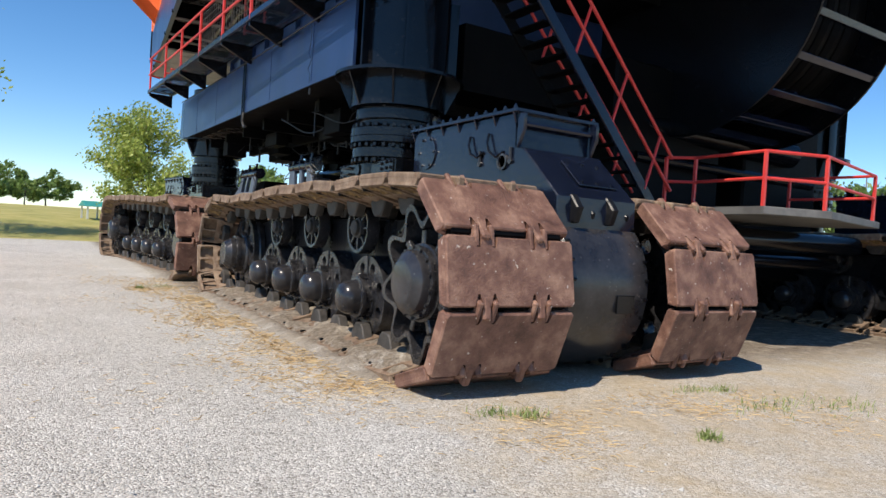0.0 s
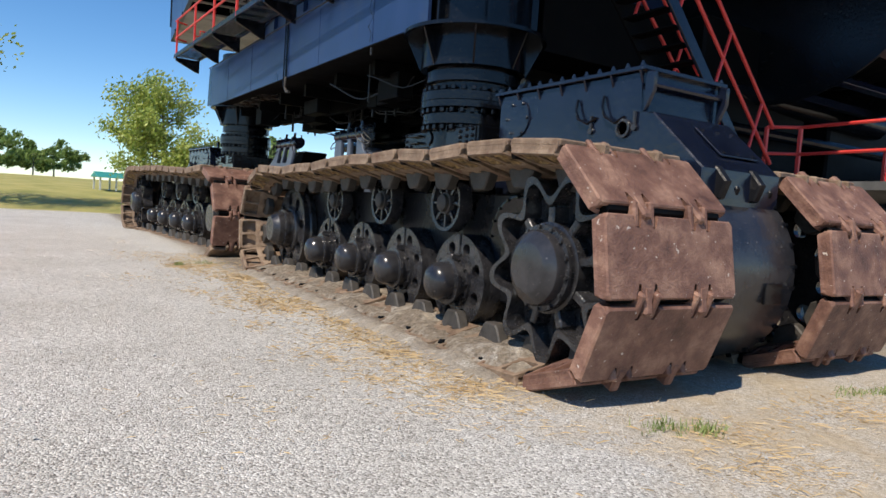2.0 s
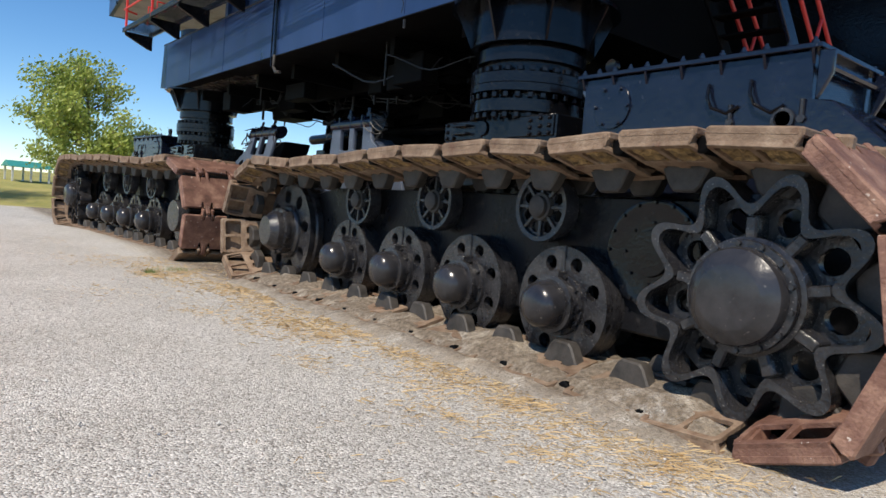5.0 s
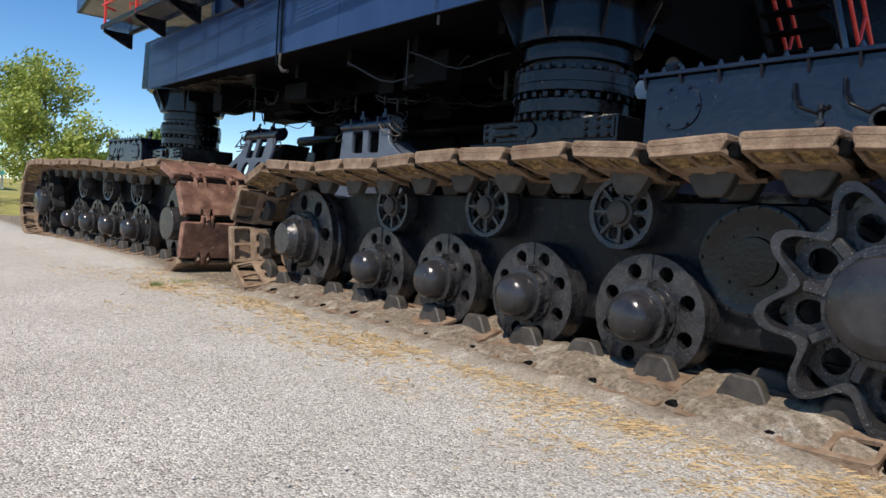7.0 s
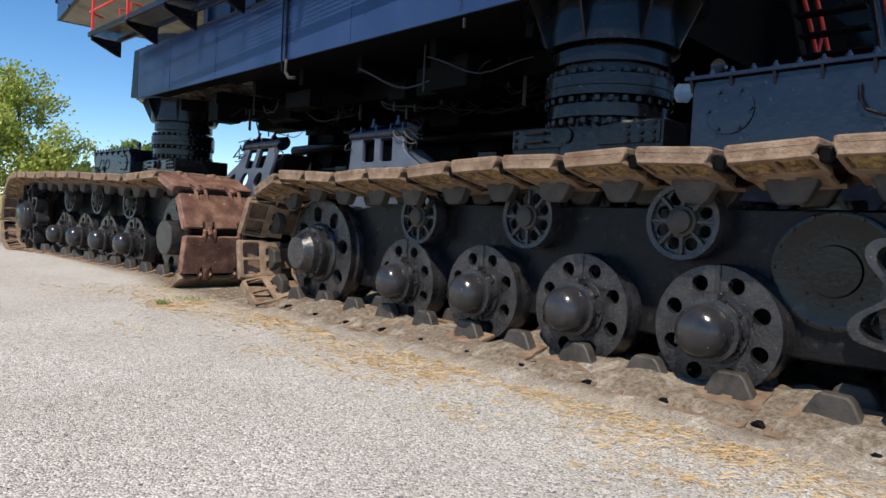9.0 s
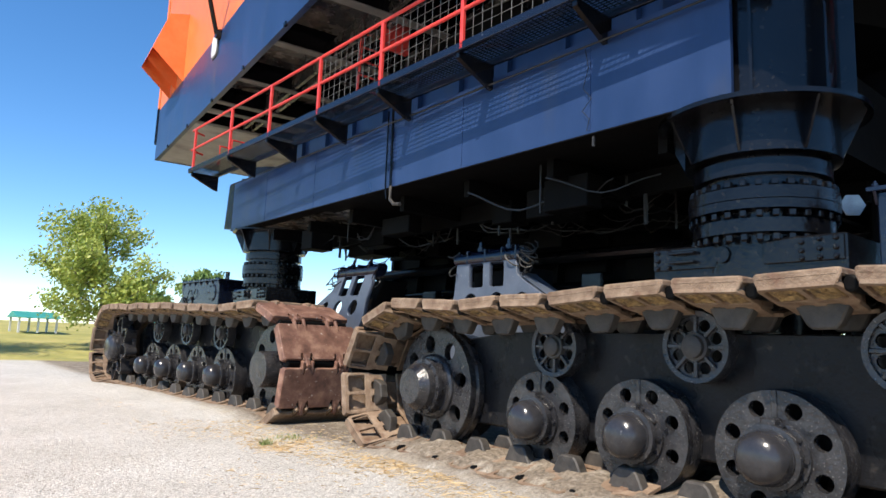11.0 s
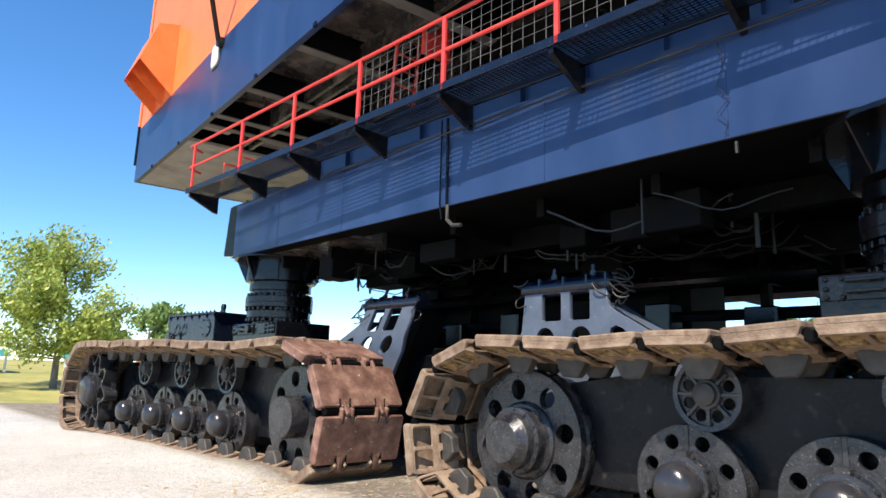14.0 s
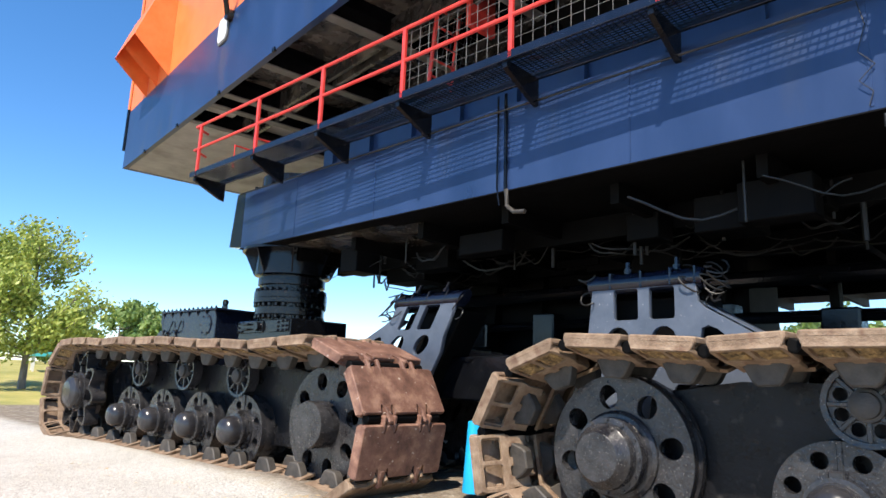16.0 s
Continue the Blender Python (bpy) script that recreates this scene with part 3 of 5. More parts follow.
def crawler(at, rz, mirror, label, seed, flat=False, outward=1, size=1.0):
    """One track with its wheels; the outer side of the track faces -x of its own frame, at x = 0."""
    th = thing("crawler_track", label, "crawler track", at, rz, group="crawler tracks")
    th.scale = (size, size, size)
    sgn = (-1 if mirror else 1) * outward

    def U(u):
        return sgn * (u - MID)

    def flip(m):
        return m if outward > 0 else Matrix.Translation((W, 0, 0)) @ Matrix.Rotation(math.pi, 4, "Z") @ m

    pts = track_path(seed)
    k = len(pts)
    for i in range(k):
        (u0, v0), (u1, v1) = pts[i], pts[(i + 1) % k]
        a, b = Vector((0, U(u0), v0)), Vector((0, U(u1), v1))
        d = (b - a).normalized() * (sgn)
        c = (a + b) / 2
        nrm = Vector((1, 0, 0)).cross(d)
        centre = Vector((0, 0, 1.0))
        if nrm.dot(c - centre) < 0 and abs(nrm.z) < 2:
            d = -d
            nrm = -nrm
        m = Matrix((( 1, d.x, nrm.x, c.x), (0, d.y, nrm.y, c.y), (0, d.z, nrm.z, c.z), (0, 0, 0, 1)))
        red = (i in (1, 2, 3, 4) and not mirror) or (mirror and v0 > 0.1 and max(u0, u1) > 14.5)
        s = part("track_shoe", ME_SHOE if red else ME_SHOE_TAN, None, th, m=flip(m))
        for a in (0.43, 0.90):
            part("guide_lug", ME_LUG, None, s, "dusty dark steel guide tooth", m=pose(a, 0, 0))
        part("hinge_pin", ME_PIN, None, s)
        if not red and min(v0, v1) > 1.0:
            for me in ME_DIRT:
                part("packed_dirt", me, None, s, "yellow dried dirt in the pockets")
    for r in ROLLERS:
        o = part("road_roller", WH["roller_disc"], None, th, "black painted roller with eight holes", m=flip(pose(0.62, U(r), 0.605)))
        part("rim", WH["roller_rim"], None, o)
        part("hub", WH["hub"], None, o)
        part("hub_cap", WH["hub_cap"], None, o, "glossy black domed cap")
    for r, z in RETURNS:
        o = part("return_roller", WH["spoked_disc"], None, th, "small black spoked roller", m=flip(pose(0.62, U(r), z)))
        part("rim", WH["rim"], None, o)
        for k in range(8):
            part("spoke", WH["spoke"], None, o, m=Matrix.Rotation(2 * math.pi * k / 8, 4, "X"))
        part("hub", WH["return_hub"], None, o)
    o = part("idler_wheel", WH["idler_disc"], None, th, "large black wheel with eight holes", m=flip(pose(0.62, U(13.74), 0.83)))
    part("rim", WH["idler_rim"], None, o)
    if flat:
        part("hub_cap", WH["flat_cap"], None, o, "flat black cap")
    else:
        part("hub", WH["idler_hub"], None, o)
        part("hub_cap", WH["idler_cap"], None, o, "glossy black bevelled cap")
    o = part("drive_sprocket", WH["sprocket_disc"], None, th, "black star-shaped drive sprocket", m=flip(pose(0.40, U(5.93), 0.96, 8)))
    part("teeth", WH["sprocket_teeth"], None, o)
    part("hub", WH["sprocket_hub"], None, o)
    part("hub_cap", WH["sprocket_cap"], None, o, "glossy black cap")
    bm = prism(B(), [(U(6.2), 0.45), (U(13.7), 0.40), (U(13.5), 1.45), (U(12.6), 1.58), (U(6.6), 1.62), (U(6.1), 1.3)], 0.86, 1.25, "x", 0.02)
    part("side_frame", bm, M_FRAME, th, "black painted side frame")
    bm = lathe(B(), [(0.86, 0.46), (0.80, 0.455), (0.795, 0.43), (0.80, 0.41), (0.80, 0.2), (0.77, 0.19), (0.77, 0.01)], 36, U(7.0), 1.15)
    bolts_x(bm, 0.80, U(7.0), 1.15, 0.43, 16, 0.018, -0.025)
    bolts_x(bm, 0.80, U(7.0), 1.15, 0.26, 8, 0.016, -0.02)
    part("bearing_cover", bm, M_BLACK, th, "round bolted cover plate")
    for r in ROLLERS:
        bm = box(B(), 0.88, 1.2, U(r) - 0.16, U(r) + 0.16, 0.3, 0.75, 0.03)
        part("axle_box", bm, M_BLACK, th)
    return th


TRACK_LABEL = "rusty steel crawler track with black wheels standing on gravel"
crawler((3.0, MID, 0.0), 0, False, TRACK_LABEL, 1)
crawler((5.93, MID, 0.0), 0, False, TRACK_LABEL, 2, outward=-1)
FX, FY, FR, FS = 4.86, 22.75, 4.5, 1.1


def far_pair(x):
    m = pose(FX, FY, 0, 0, 0, FR) @ Vector((x * FS, 0, 0))
    return (m.x, m.y, -0.12)


crawler(far_pair(-2.2), FR, True, "rusty crawler track with black wheels at the far corner", 3, flat=True, size=FS)
crawler(far_pair(0.73), FR, True, "rusty crawler track with black wheels at the far corner", 4, flat=True, outward=-1, size=FS)
# the two pairs under the other side of the machine
for cy, mir in ((10.06, False), (21.4, True)):
    for x, outw in ((14.6, 1), (17.3, -1)):
        crawler((x, cy, 0.0), 0, mir, "dark crawler track in the shade of the machine", 5 + int(x), flat=mir, outward=outw)

# ---- drive units and jacks at the corners ----


def gear_drum(at, rz=0.0, mirror=False):
    s = -1 if mirror else 1
    th = thing("gear_drum", "glossy black round gear housing between two tracks", "gear housing", at, rz, group="gear housings")
    bm = lathe(B(), [(-0.60, 0.3), (-0.60, 0.93), (-0.57, 0.96), (0.57, 0.96), (0.60, 0.93), (0.60, 0.3)], 48, s * -3.9, 0.98)
    part("drum", bm, M_CAP, th)
    rivet = mesh_from(lathe(B(), [(-0.02, 0.022), (0.02, 0.022)], 6), "rivet", M_BLACK)
    for x in (-0.54, 0.54):
        for k in range(14):
            t = math.pi * (0.55 + 0.9 * k / 13)
            part("rivet", rivet, None, th, m=pose(x, s * -3.9 + s * 0.97 * math.cos(t), 0.98 + 0.97 * math.sin(t)))
    bm = box(B(), 0.1, 0.36, s * -4.86 - 0.02, s * -4.86 + 0.02, 0.72, 0.92, 0.006)
    part("hatch", bm, M_BLACK, th, "small square cover")
    for x in (-0.42, 0.10):
        outline = [(s * -4.42, 1.62), (s * -4.66, 1.68), (s * -4.72, 1.84), (s * -4.60, 1.98), (s * -4.35, 2.0), (s * -4.0, 1.86), (s * -4.05, 1.7)]
        bm = prism(B(), outline, x, x + 0.10, "x", 0.015)
        prism(bm, [(a * 0.96 - s * 0.1, b - 0.05) for a, b in outline], x + 0.30, x + 0.36, "x", 0.012)
        tube(bm, [(x - 0.05, s * -4.52, 1.83), (x + 0.42, s * -4.5, 1.81)], 0.05, 14)
        part("towing_lug", bm, M_FRAME, th, "forked black towing lug with pin")
    bm = box(B(), -0.62, 0.62, -3.0, 3.6, 0.55, 1.55, 0.04)
    part("axle_beam", bm, M_BLACK, th)
    return th


def gear_case(at, rz=0.0, mirror=False):
    """The hopper-shaped case above the drum. Local y runs away from the sprocket end."""
    s = -1 if mirror else 1
    th = thing("gear_case", "blue-black bolted steel gear case with sloping end above the track", "gear case", at, rz, group="gear cases")
    def P(pts):
        return [(s * a, b) for a, b in pts]
    bm = prism(B(), P([(0.05, 2.92), (2.45, 2.92), (2.45, 1.5), (-0.75, 1.5), (-0.75, 1.95), (-0.12, 2.50), (0.05, 2.50)]), 0.0, 1.18, "x", 0.015)
    part("body", bm, M_CASE, th)
    bm = box(B(), -0.05, 1.23, min(s * -0.02, s * 2.52), max(s * -0.02, s * 2.52), 2.92, 2.965, 0.006)
    part("lid", bm, M_CASE, th)
    for k in range(13):
        y = s * (0.05 + k * 0.2)
        for x in (-0.02, 1.2):
            bm = lathe(B(), [(2.965, 0.028), (2.99, 0.028), (2.99, 0.016), (3.015, 0.015)], 6, y, 0, "z", x)
            part("bolt", bm, M_CASE, th)
        if k % 2 == 0:
            bm = prism(B(), [(-0.05, 2.92), (0.0, 2.92), (0.0, 2.80)], y - 0.012, y + 0.012, "y")
            part("gusset", bm, M_CASE, th)
    bm = B()
    for y in (2.05,):
        lathe(bm, [(0.0, 0.235), (-0.02, 0.23), (-0.022, 0.01)], 32, s * y, 2.60)
        bolts_x(bm, -0.02, s * y, 2.60, 0.205, 6, 0.02, -0.03)
    part("inspection_cover", bm, M_CASE, th, "round bolted cover")
    bm = B()
    for a, h in ((0.95, 2.50), (0.55, 2.48)):
        tube(bm, [(-0.02, s * (a + 0.0), 2.72), (-0.05, s * (a - 0.01), 2.6), (-0.05, s * (a - 0.06), 2.5), (-0.04, s * (a - 0.2), h - 0.06), (-0.01, s * (a - 0.3), h)], 0.016, 6)
    part("pipe", bm, M_BLACK, th, "bent black grease pipe")
    bm = lathe(B(), [(0.0, 0.1), (-0.03, 0.098), (-0.03, 0.07), (0.0, 0.068)], 20, s * 0.25, 2.36)
    part("ring", bm, M_WHEEL, th, "worn steel ring")
    for y in (0.72, 0.1):
        bm = tube(B(), [(-0.015, s * y, 2.38), (-0.02, s * y, 2.52)], 0.02, 6)
        lathe(bm, [(-0.03, 0.035), (0.0, 0.035)], 8, s * y, 2.36)
        part("valve", bm, M_WHEEL, th, "small worn valve")
    bm = tube(B(), [(0.03, s * -0.02, 2.79), (1.15, s * -0.02, 2.79)], 0.035, 8)
    for x in (0.0, 1.12):
        prism(bm, [(s * 0.02, 2.92), (s * -0.1, 2.9), (s * -0.1, 2.72), (s * 0.0, 2.52), (s * 0.02, 2.52)], x, x + 0.05, "x", 0.01)
    part("hinge_bar", bm, M_CASE, th)
    slope = math.atan2(0.55, 0.63)
    bm = box(B(), 0.42, 1.0, -0.22, 0.22, 0.0, 0.02, 0.005)
    for x in (0.48, 0.71, 0.94):
        for y in (-0.17, 0.17):
            lathe(bm, [(0.02, 0.022), (0.04, 0.02)], 6, y, 0, "z", x)
    part("slope_hatch", bm, M_CASE, th, "bolted hatch on the slope", m=pose(0, s * -0.44, 2.235, s * math.degrees(slope)))
    bm = box(B(), 0.25, 0.31, s * 2.3 - 0.1, s * 2.3 + 0.1, 2.96, 3.05, 0.02)
    lathe(bm, [(0.25, 0.045), (0.24, 0.075), (0.31, 0.075), (0.30, 0.045)], 16, s * 2.32, 3.11)
    part("lifting_eye", bm, M_BLACK, th)
    return th


def jack(at, z0=2.56, label="large black hydraulic jack column with bolted rings"):
    th = thing("levelling_jack", label, "hydraulic jack", at, group="levelling jacks")
    def ring(name, prof, mtl=M_BLACK, n=48):
        part(name, lathe(B(), prof, n, 0, 0, "z"), mtl, th)
    ring("piston", [(1.2, 0.58), (z0 + 0.05, 0.58)])
    ring("lower_ring", [(z0 + 0.04, 0.62), (z0 + 0.05, 0.70), (z0 + 0.19, 0.70), (z0 + 0.2, 0.62)])
    ring("middle_ring", [(z0 + 0.27, 0.62), (z0 + 0.28, 0.74), (z0 + 0.37, 0.74), (z0 + 0.375, 0.73), (z0 + 0.38, 0.74), (z0 + 0.50, 0.74), (z0 + 0.51, 0.62)])
    ring("neck", [(z0 + 0.2, 0.6), (z0 + 0.64, 0.6), (z0 + 0.65, 0.68), (z0 + 0.80, 0.68), (z0 + 0.81, 0.60), (z0 + 0.86, 0.6)])
    ring("sleeve", [(z0 + 0.84, 0.70), (z0 + 0.85, 0.77), (z0 + 1.34, 0.77)])
    ring("flange", [(z0 + 1.32, 0.6), (z0 + 1.32, 1.05), (z0 + 1.37, 1.05), (z0 + 1.37, 0.6)])
    ring("column", [(z0 + 1.36, 0.78), (z0 + 2.9, 0.78)])
    bolt = mesh_from(box(B(), -0.04, 0.04, -0.032, 0.032, -0.036, 0.036, 0.01), "bolt", M_BLACK)
    for z, r in ((z0, 0.67), (z0 + 0.235, 0.69), (z0 + 0.545, 0.68)):
        for k in range(30):
            t = 2 * math.pi * k / 30
            part("bolt", bolt, None, th, m=pose(r * math.cos(t), r * math.sin(t), z, 0, 0, math.degrees(t)))
    for k in range(8):
        t = 360 * k / 8 + 12
        bm = prism(B(), [(0.76, z0 + 1.32), (1.0, z0 + 1.32), (0.78, z0 + 0.86), (0.76, z0 + 0.86)], -0.012, 0.012, "y")
        part("gusset", bm, M_BLACK, th, m=pose(0, 0, 0, 0, 0, t))
        bm = box(B(), 0.77, 0.92, -0.015, 0.015, z0 + 1.37, z0 + 2.7)
        part("fin", bm, M_BLACK, th, m=pose(0, 0, 0, 0, 0, t + 10))
    return th


def jack_saddle(at, rz=0.0):
    th = thing("jack_saddle", "black riveted steel block under the jack", "steel block", at, rz, group="jack saddles")
    bm = box(B(), 0.0, 1.3, -1.0, 1.0, 2.0, 2.55, 0.015)
    part("block", bm, M_BLACK, th)
    bm = box(B(), -0.03, 0.0, -0.98, -0.25, 2.30, 2.53, 0.006)
    box(bm, -0.03, 0.0, -0.02, 0.98, 2.30, 2.53, 0.006)
    part("side_plate", bm, M_BLACK, th)
    rivet = mesh_from(lathe(B(), [(-0.03, 0.012), (-0.02, 0.024), (0.0, 0.026)], 8), "rivet", M_BLACK)
    for y, z in ((0.92, 2.5), (0.92, 2.41), (0.92, 2.33), (-0.92, 2.5), (-0.92, 2.41), (-0.92, 2.33), (-0.78, 2.5), (-0.78, 2.41), (-0.78, 2.33), (-0.62, 2.48), (-0.62, 2.40), (-0.62, 2.33), (0.78, 2.5), (0.78, 2.33)):
        part("rivet", rivet, None, th, m=pose(-0.03, y, z))
    bm = lathe(B(), [(-0.10, 0.02), (-0.10, 0.085), (-0.03, 0.09)], 20, 0.14, 2.42)
    part("pin", bm, M_BLACK, th)
    bm = B()
    for z in (2.36, 2.46):
        box(bm, -0.11, -0.03, 0.45, 0.75, z, z + 0.03, 0.006)
    part("bracket", bm, M_BLACK, th)
    return th


gear_drum((5.27, MID, 0))
gear_case((4.66, 6.20, 0))
jack((4.95, 9.83, 0))
jack_saddle((4.45, 9.83, 0))
fm = pose(FX, FY, -0.06, 0, 0, FR)


def on_far(x, y):
    v = fm @ Vector((x, y, 0))
    return (v.x, v.y, -0.06)


gear_drum(on_far(0.0, 0.0), FR, True)
gear_case(on_far(-0.55, 3.86), FR, True)
jack((4.80, 22.05, 0.0), 2.62)
jack_saddle((4.2, 22.0, 0.0))
for cy, mir in ((10.06, False), (21.4, True)):
    gear_drum((16.66, cy, 0), 0, mir)
    jack((16.6, 9.83 if not mir else 22.05, 0))
    gear_case((16.1, 6.2 if not mir else cy + 3.86, 0), 0, mir)


bm = lathe(B(), [(-0.01, 0.12), (0.01, 0.12)], 6, 0, 0)
box(bm, -0.016, -0.01, -0.09, 0.03, -0.012, 0.012)
solo("hex_plate", bm, M_STEEL, "small pale hexagonal plate beside the jack", "marker plate", m=pose(5.25, 9.06, 2.95, 0, 0, 40))


def strut_bracket(at, rz, label, wing=1, lean=0.0):
    """A thick plate with two slots and three round holes under a hinge tube, flared on one side, folded back at its edge."""
    th = thing("strut_bracket", label, "steel bracket", at, rz, group="strut brackets")
    upright = Matrix(((0, 0, 1, 0), (1, 0, 0, 0), (0, 1, 0, 0), (0, 0, 0, 1)))
    outline = [(0.80, 0.66), (-0.56, 0.66), (-0.58, 0.44), (-0.66, 0.36), (-1.55, -0.16), (-1.7, -0.55), (-1.7, -0.9), (0.95, -0.9), (0.95, -0.1), (0.86, 0.14)]
    holes = [round_rect(0.16, 0.50, 0.25, 0.64, 0.04), round_rect(-0.31, 0.02, 0.25, 0.64, 0.04)]
    holes += [circle(0.44, 0.01, 0.16), circle(-0.16, 0.01, 0.16), [(-0.62, 0.13), (-0.70, 0.16), (-0.80, 0.12), (-1.10, -0.14), (-0.62, -0.14), (-0.585, -0.08)]]
    part("front_plate", sheet(outline, holes, 0.07, M_BRACKET, "front_plate", upright), None, th)
    bm = prism(B(), [(-0.58, 0.46), (-0.66, 0.38), (-1.56, -0.14), (-1.62, -0.16), (-0.62, 0.42)], 0.04, 0.42, "x", 0.004)
    part("edge_plate", bm, M_BRACKET, th)
    # dark backing added behind the openings so that they read as shaded
    bm = box(B(), 0.30, 0.9, -0.5, 0.74, -0.9, 0.56, 0.02)
    part("inner_box", bm, M_DARK, th)
    bm = tube(B(), [(0.10, -0.64, 0.72), (0.10, 0.86, 0.72)], 0.13, 20)
    part("hinge_tube", bm, M_CASE, th, "blue-black hinge tube")
    for y in (-0.58, -0.28, 0.10, 0.52):
        bm = box(B(), -0.035, 0.24, y, y + 0.03, 0.64, 0.86, 0.012)
        part("collar", bm, M_CASE, th)
    for y in (-0.3, 0.35):
        bm = lathe(B(), [(0.83, 0.05), (0.9, 0.05), (0.9, 0.03), (0.99, 0.028)], 10, y, 0, "z", 0.1)
        part("grease_fitting", bm, M_CASE, th)
    rw = random.Random(int(at[1] * 10))
    for y in (-0.74, -0.70, -0.78, 0.92, -0.45):
        pts, c = [], rw.uniform(0, 6)
        for i in range(22):
            f = i / 21
            pts.append((0.02 + 0.10 * math.sin(f * 9 + c), y - 0.05 + 0.10 * math.cos(f * 13 + c), 0.86 - 0.42 * f + 0.05 * math.sin(f * 17 + c)))
        part("hose", tube(B(), pts, 0.011, 5), M_WIRE, th, "loose coiled cable")
    for o in th.children:
        o.data.transform(Matrix(((1, 0, 0, 0), (0, wing, -lean, 0.7 * lean), (0, 0, 1, 0), (0, 0, 0, 1))))
        if wing < 0:
            o.data.flip_normals()
    return th


strut_bracket((4.85, 14.02, 2.05), 0, "blue-black steel bracket with slots and round holes")
strut_bracket((4.72, 17.95, 2.03), 0, "blue-black steel bracket with slots and round holes", -1, 0.6)
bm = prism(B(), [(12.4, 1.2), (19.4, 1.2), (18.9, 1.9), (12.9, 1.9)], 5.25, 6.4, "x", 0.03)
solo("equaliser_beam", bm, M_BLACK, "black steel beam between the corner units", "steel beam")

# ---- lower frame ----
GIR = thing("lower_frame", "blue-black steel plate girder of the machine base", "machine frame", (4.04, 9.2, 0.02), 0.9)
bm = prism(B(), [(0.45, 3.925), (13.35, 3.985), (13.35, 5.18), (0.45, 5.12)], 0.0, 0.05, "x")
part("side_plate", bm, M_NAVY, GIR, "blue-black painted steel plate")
# flange darkened so the shaded underside starts right at the edge
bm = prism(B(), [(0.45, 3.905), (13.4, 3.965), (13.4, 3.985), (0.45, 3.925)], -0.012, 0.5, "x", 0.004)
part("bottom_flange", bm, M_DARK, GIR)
for y in (2.2, 4.55, 6.4, 9.1, 11.4):
    part("weld_seam", box(B(), -0.006, 0.0, y - 0.012, y + 0.012, 3.97, 5.1), M_NAVY, GIR)
bm = tube(B(), [(-0.04, 6.31, 3.95), (-0.05, 6.28, 3.72), (-0.06, 6.16, 3.62), (-0.06, 5.98, 3.60)], 0.03, 8)
part("elbow", bm, M_LUG, GIR, "dusty grey pipe elbow")
bm = tube(B(), [(-0.03, 6.35, 5.3), (-0.03, 6.33, 3.94)], 0.022, 8)
tube(bm, [(-0.03, 6.48, 5.3), (-0.03, 6.48, 4.0), (-0.04, 6.42, 3.75)], 0.014, 6)
part("conduit", bm, M_BLACK, GIR, "black conduit pipe")
bm = tube(B(), [(-0.07, 0.2, 5.0), (-0.08, 4.0, 5.01), (-0.07, 8.0, 5.07), (-0.08, 13.4, 5.13)], 0.014, 6)
part("cable_run", bm, M_WIRE, GIR)
bm = tube(B(), [(-0.03, 2.25, 5.0), (-0.03, 2.2, 4.75), (-0.04, 2.27, 4.5), (-0.03, 2.15, 4.35), (-0.04, 2.28, 4.22), (-0.03, 2.18, 4.1), (-0.03, 2.22, 3.97)], 0.005, 5)
tube(bm, [(-0.05, 2.1, 3.86), (-0.05, 2.1, 3.74)], 0.02, 6)
part("hanging_wire", bm, M_WIRE, GIR)
# core and beams get the shade-dark steel to keep the underside black
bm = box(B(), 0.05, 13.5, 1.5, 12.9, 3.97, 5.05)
part("core", bm, M_DARK, GIR, "underside plates darkened for the shade under the machine")
# plates at the far end are paler than the core to carry the ground bounce
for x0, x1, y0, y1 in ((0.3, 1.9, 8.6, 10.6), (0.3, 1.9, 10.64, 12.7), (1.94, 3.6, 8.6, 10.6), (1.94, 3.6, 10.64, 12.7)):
    part("underside_plate", box(B(), x0, x1, y0, y1, 3.945, 3.966), M_SHADOWGREY, GIR, "glossy dark underside plate with dusty stains, paler for light bounced off the ground")
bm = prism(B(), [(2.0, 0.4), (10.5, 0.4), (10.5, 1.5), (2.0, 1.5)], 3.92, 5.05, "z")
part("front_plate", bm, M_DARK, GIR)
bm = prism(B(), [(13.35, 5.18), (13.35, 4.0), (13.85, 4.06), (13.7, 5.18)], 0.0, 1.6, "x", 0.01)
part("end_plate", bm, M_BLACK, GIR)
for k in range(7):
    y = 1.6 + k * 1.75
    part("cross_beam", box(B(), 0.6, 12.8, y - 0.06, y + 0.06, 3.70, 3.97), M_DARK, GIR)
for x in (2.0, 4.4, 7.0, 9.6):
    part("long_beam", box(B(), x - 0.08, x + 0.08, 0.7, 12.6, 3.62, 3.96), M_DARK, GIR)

HANG = thing("hanging_cables", "tangled dark cables and pipes under the machine", "cables", (3.86, 9.2, 0), 0.9, kind="stuff")
bm = B()
rnd = random.Random(9)
for k in range(44):
    x, y = rnd.uniform(1.2, 4.4), rnd.uniform(2.0, 12.4)
    ln, sag, ang = rnd.uniform(0.5, 1.8), rnd.uniform(0.03, 0.25), rnd.uniform(-0.6, 0.6)
    pts = []
    for i in range(9):
        f = i / 8
        pts.append((x + ln * f * math.sin(ang), min(12.8, y + ln * f * math.cos(ang)), 3.68 - sag * 4 * f * (1 - f) - 0.04 * math.sin(f * 9 + k)))
    tube(bm, pts, rnd.choice((0.008, 0.012, 0.018)), 5)
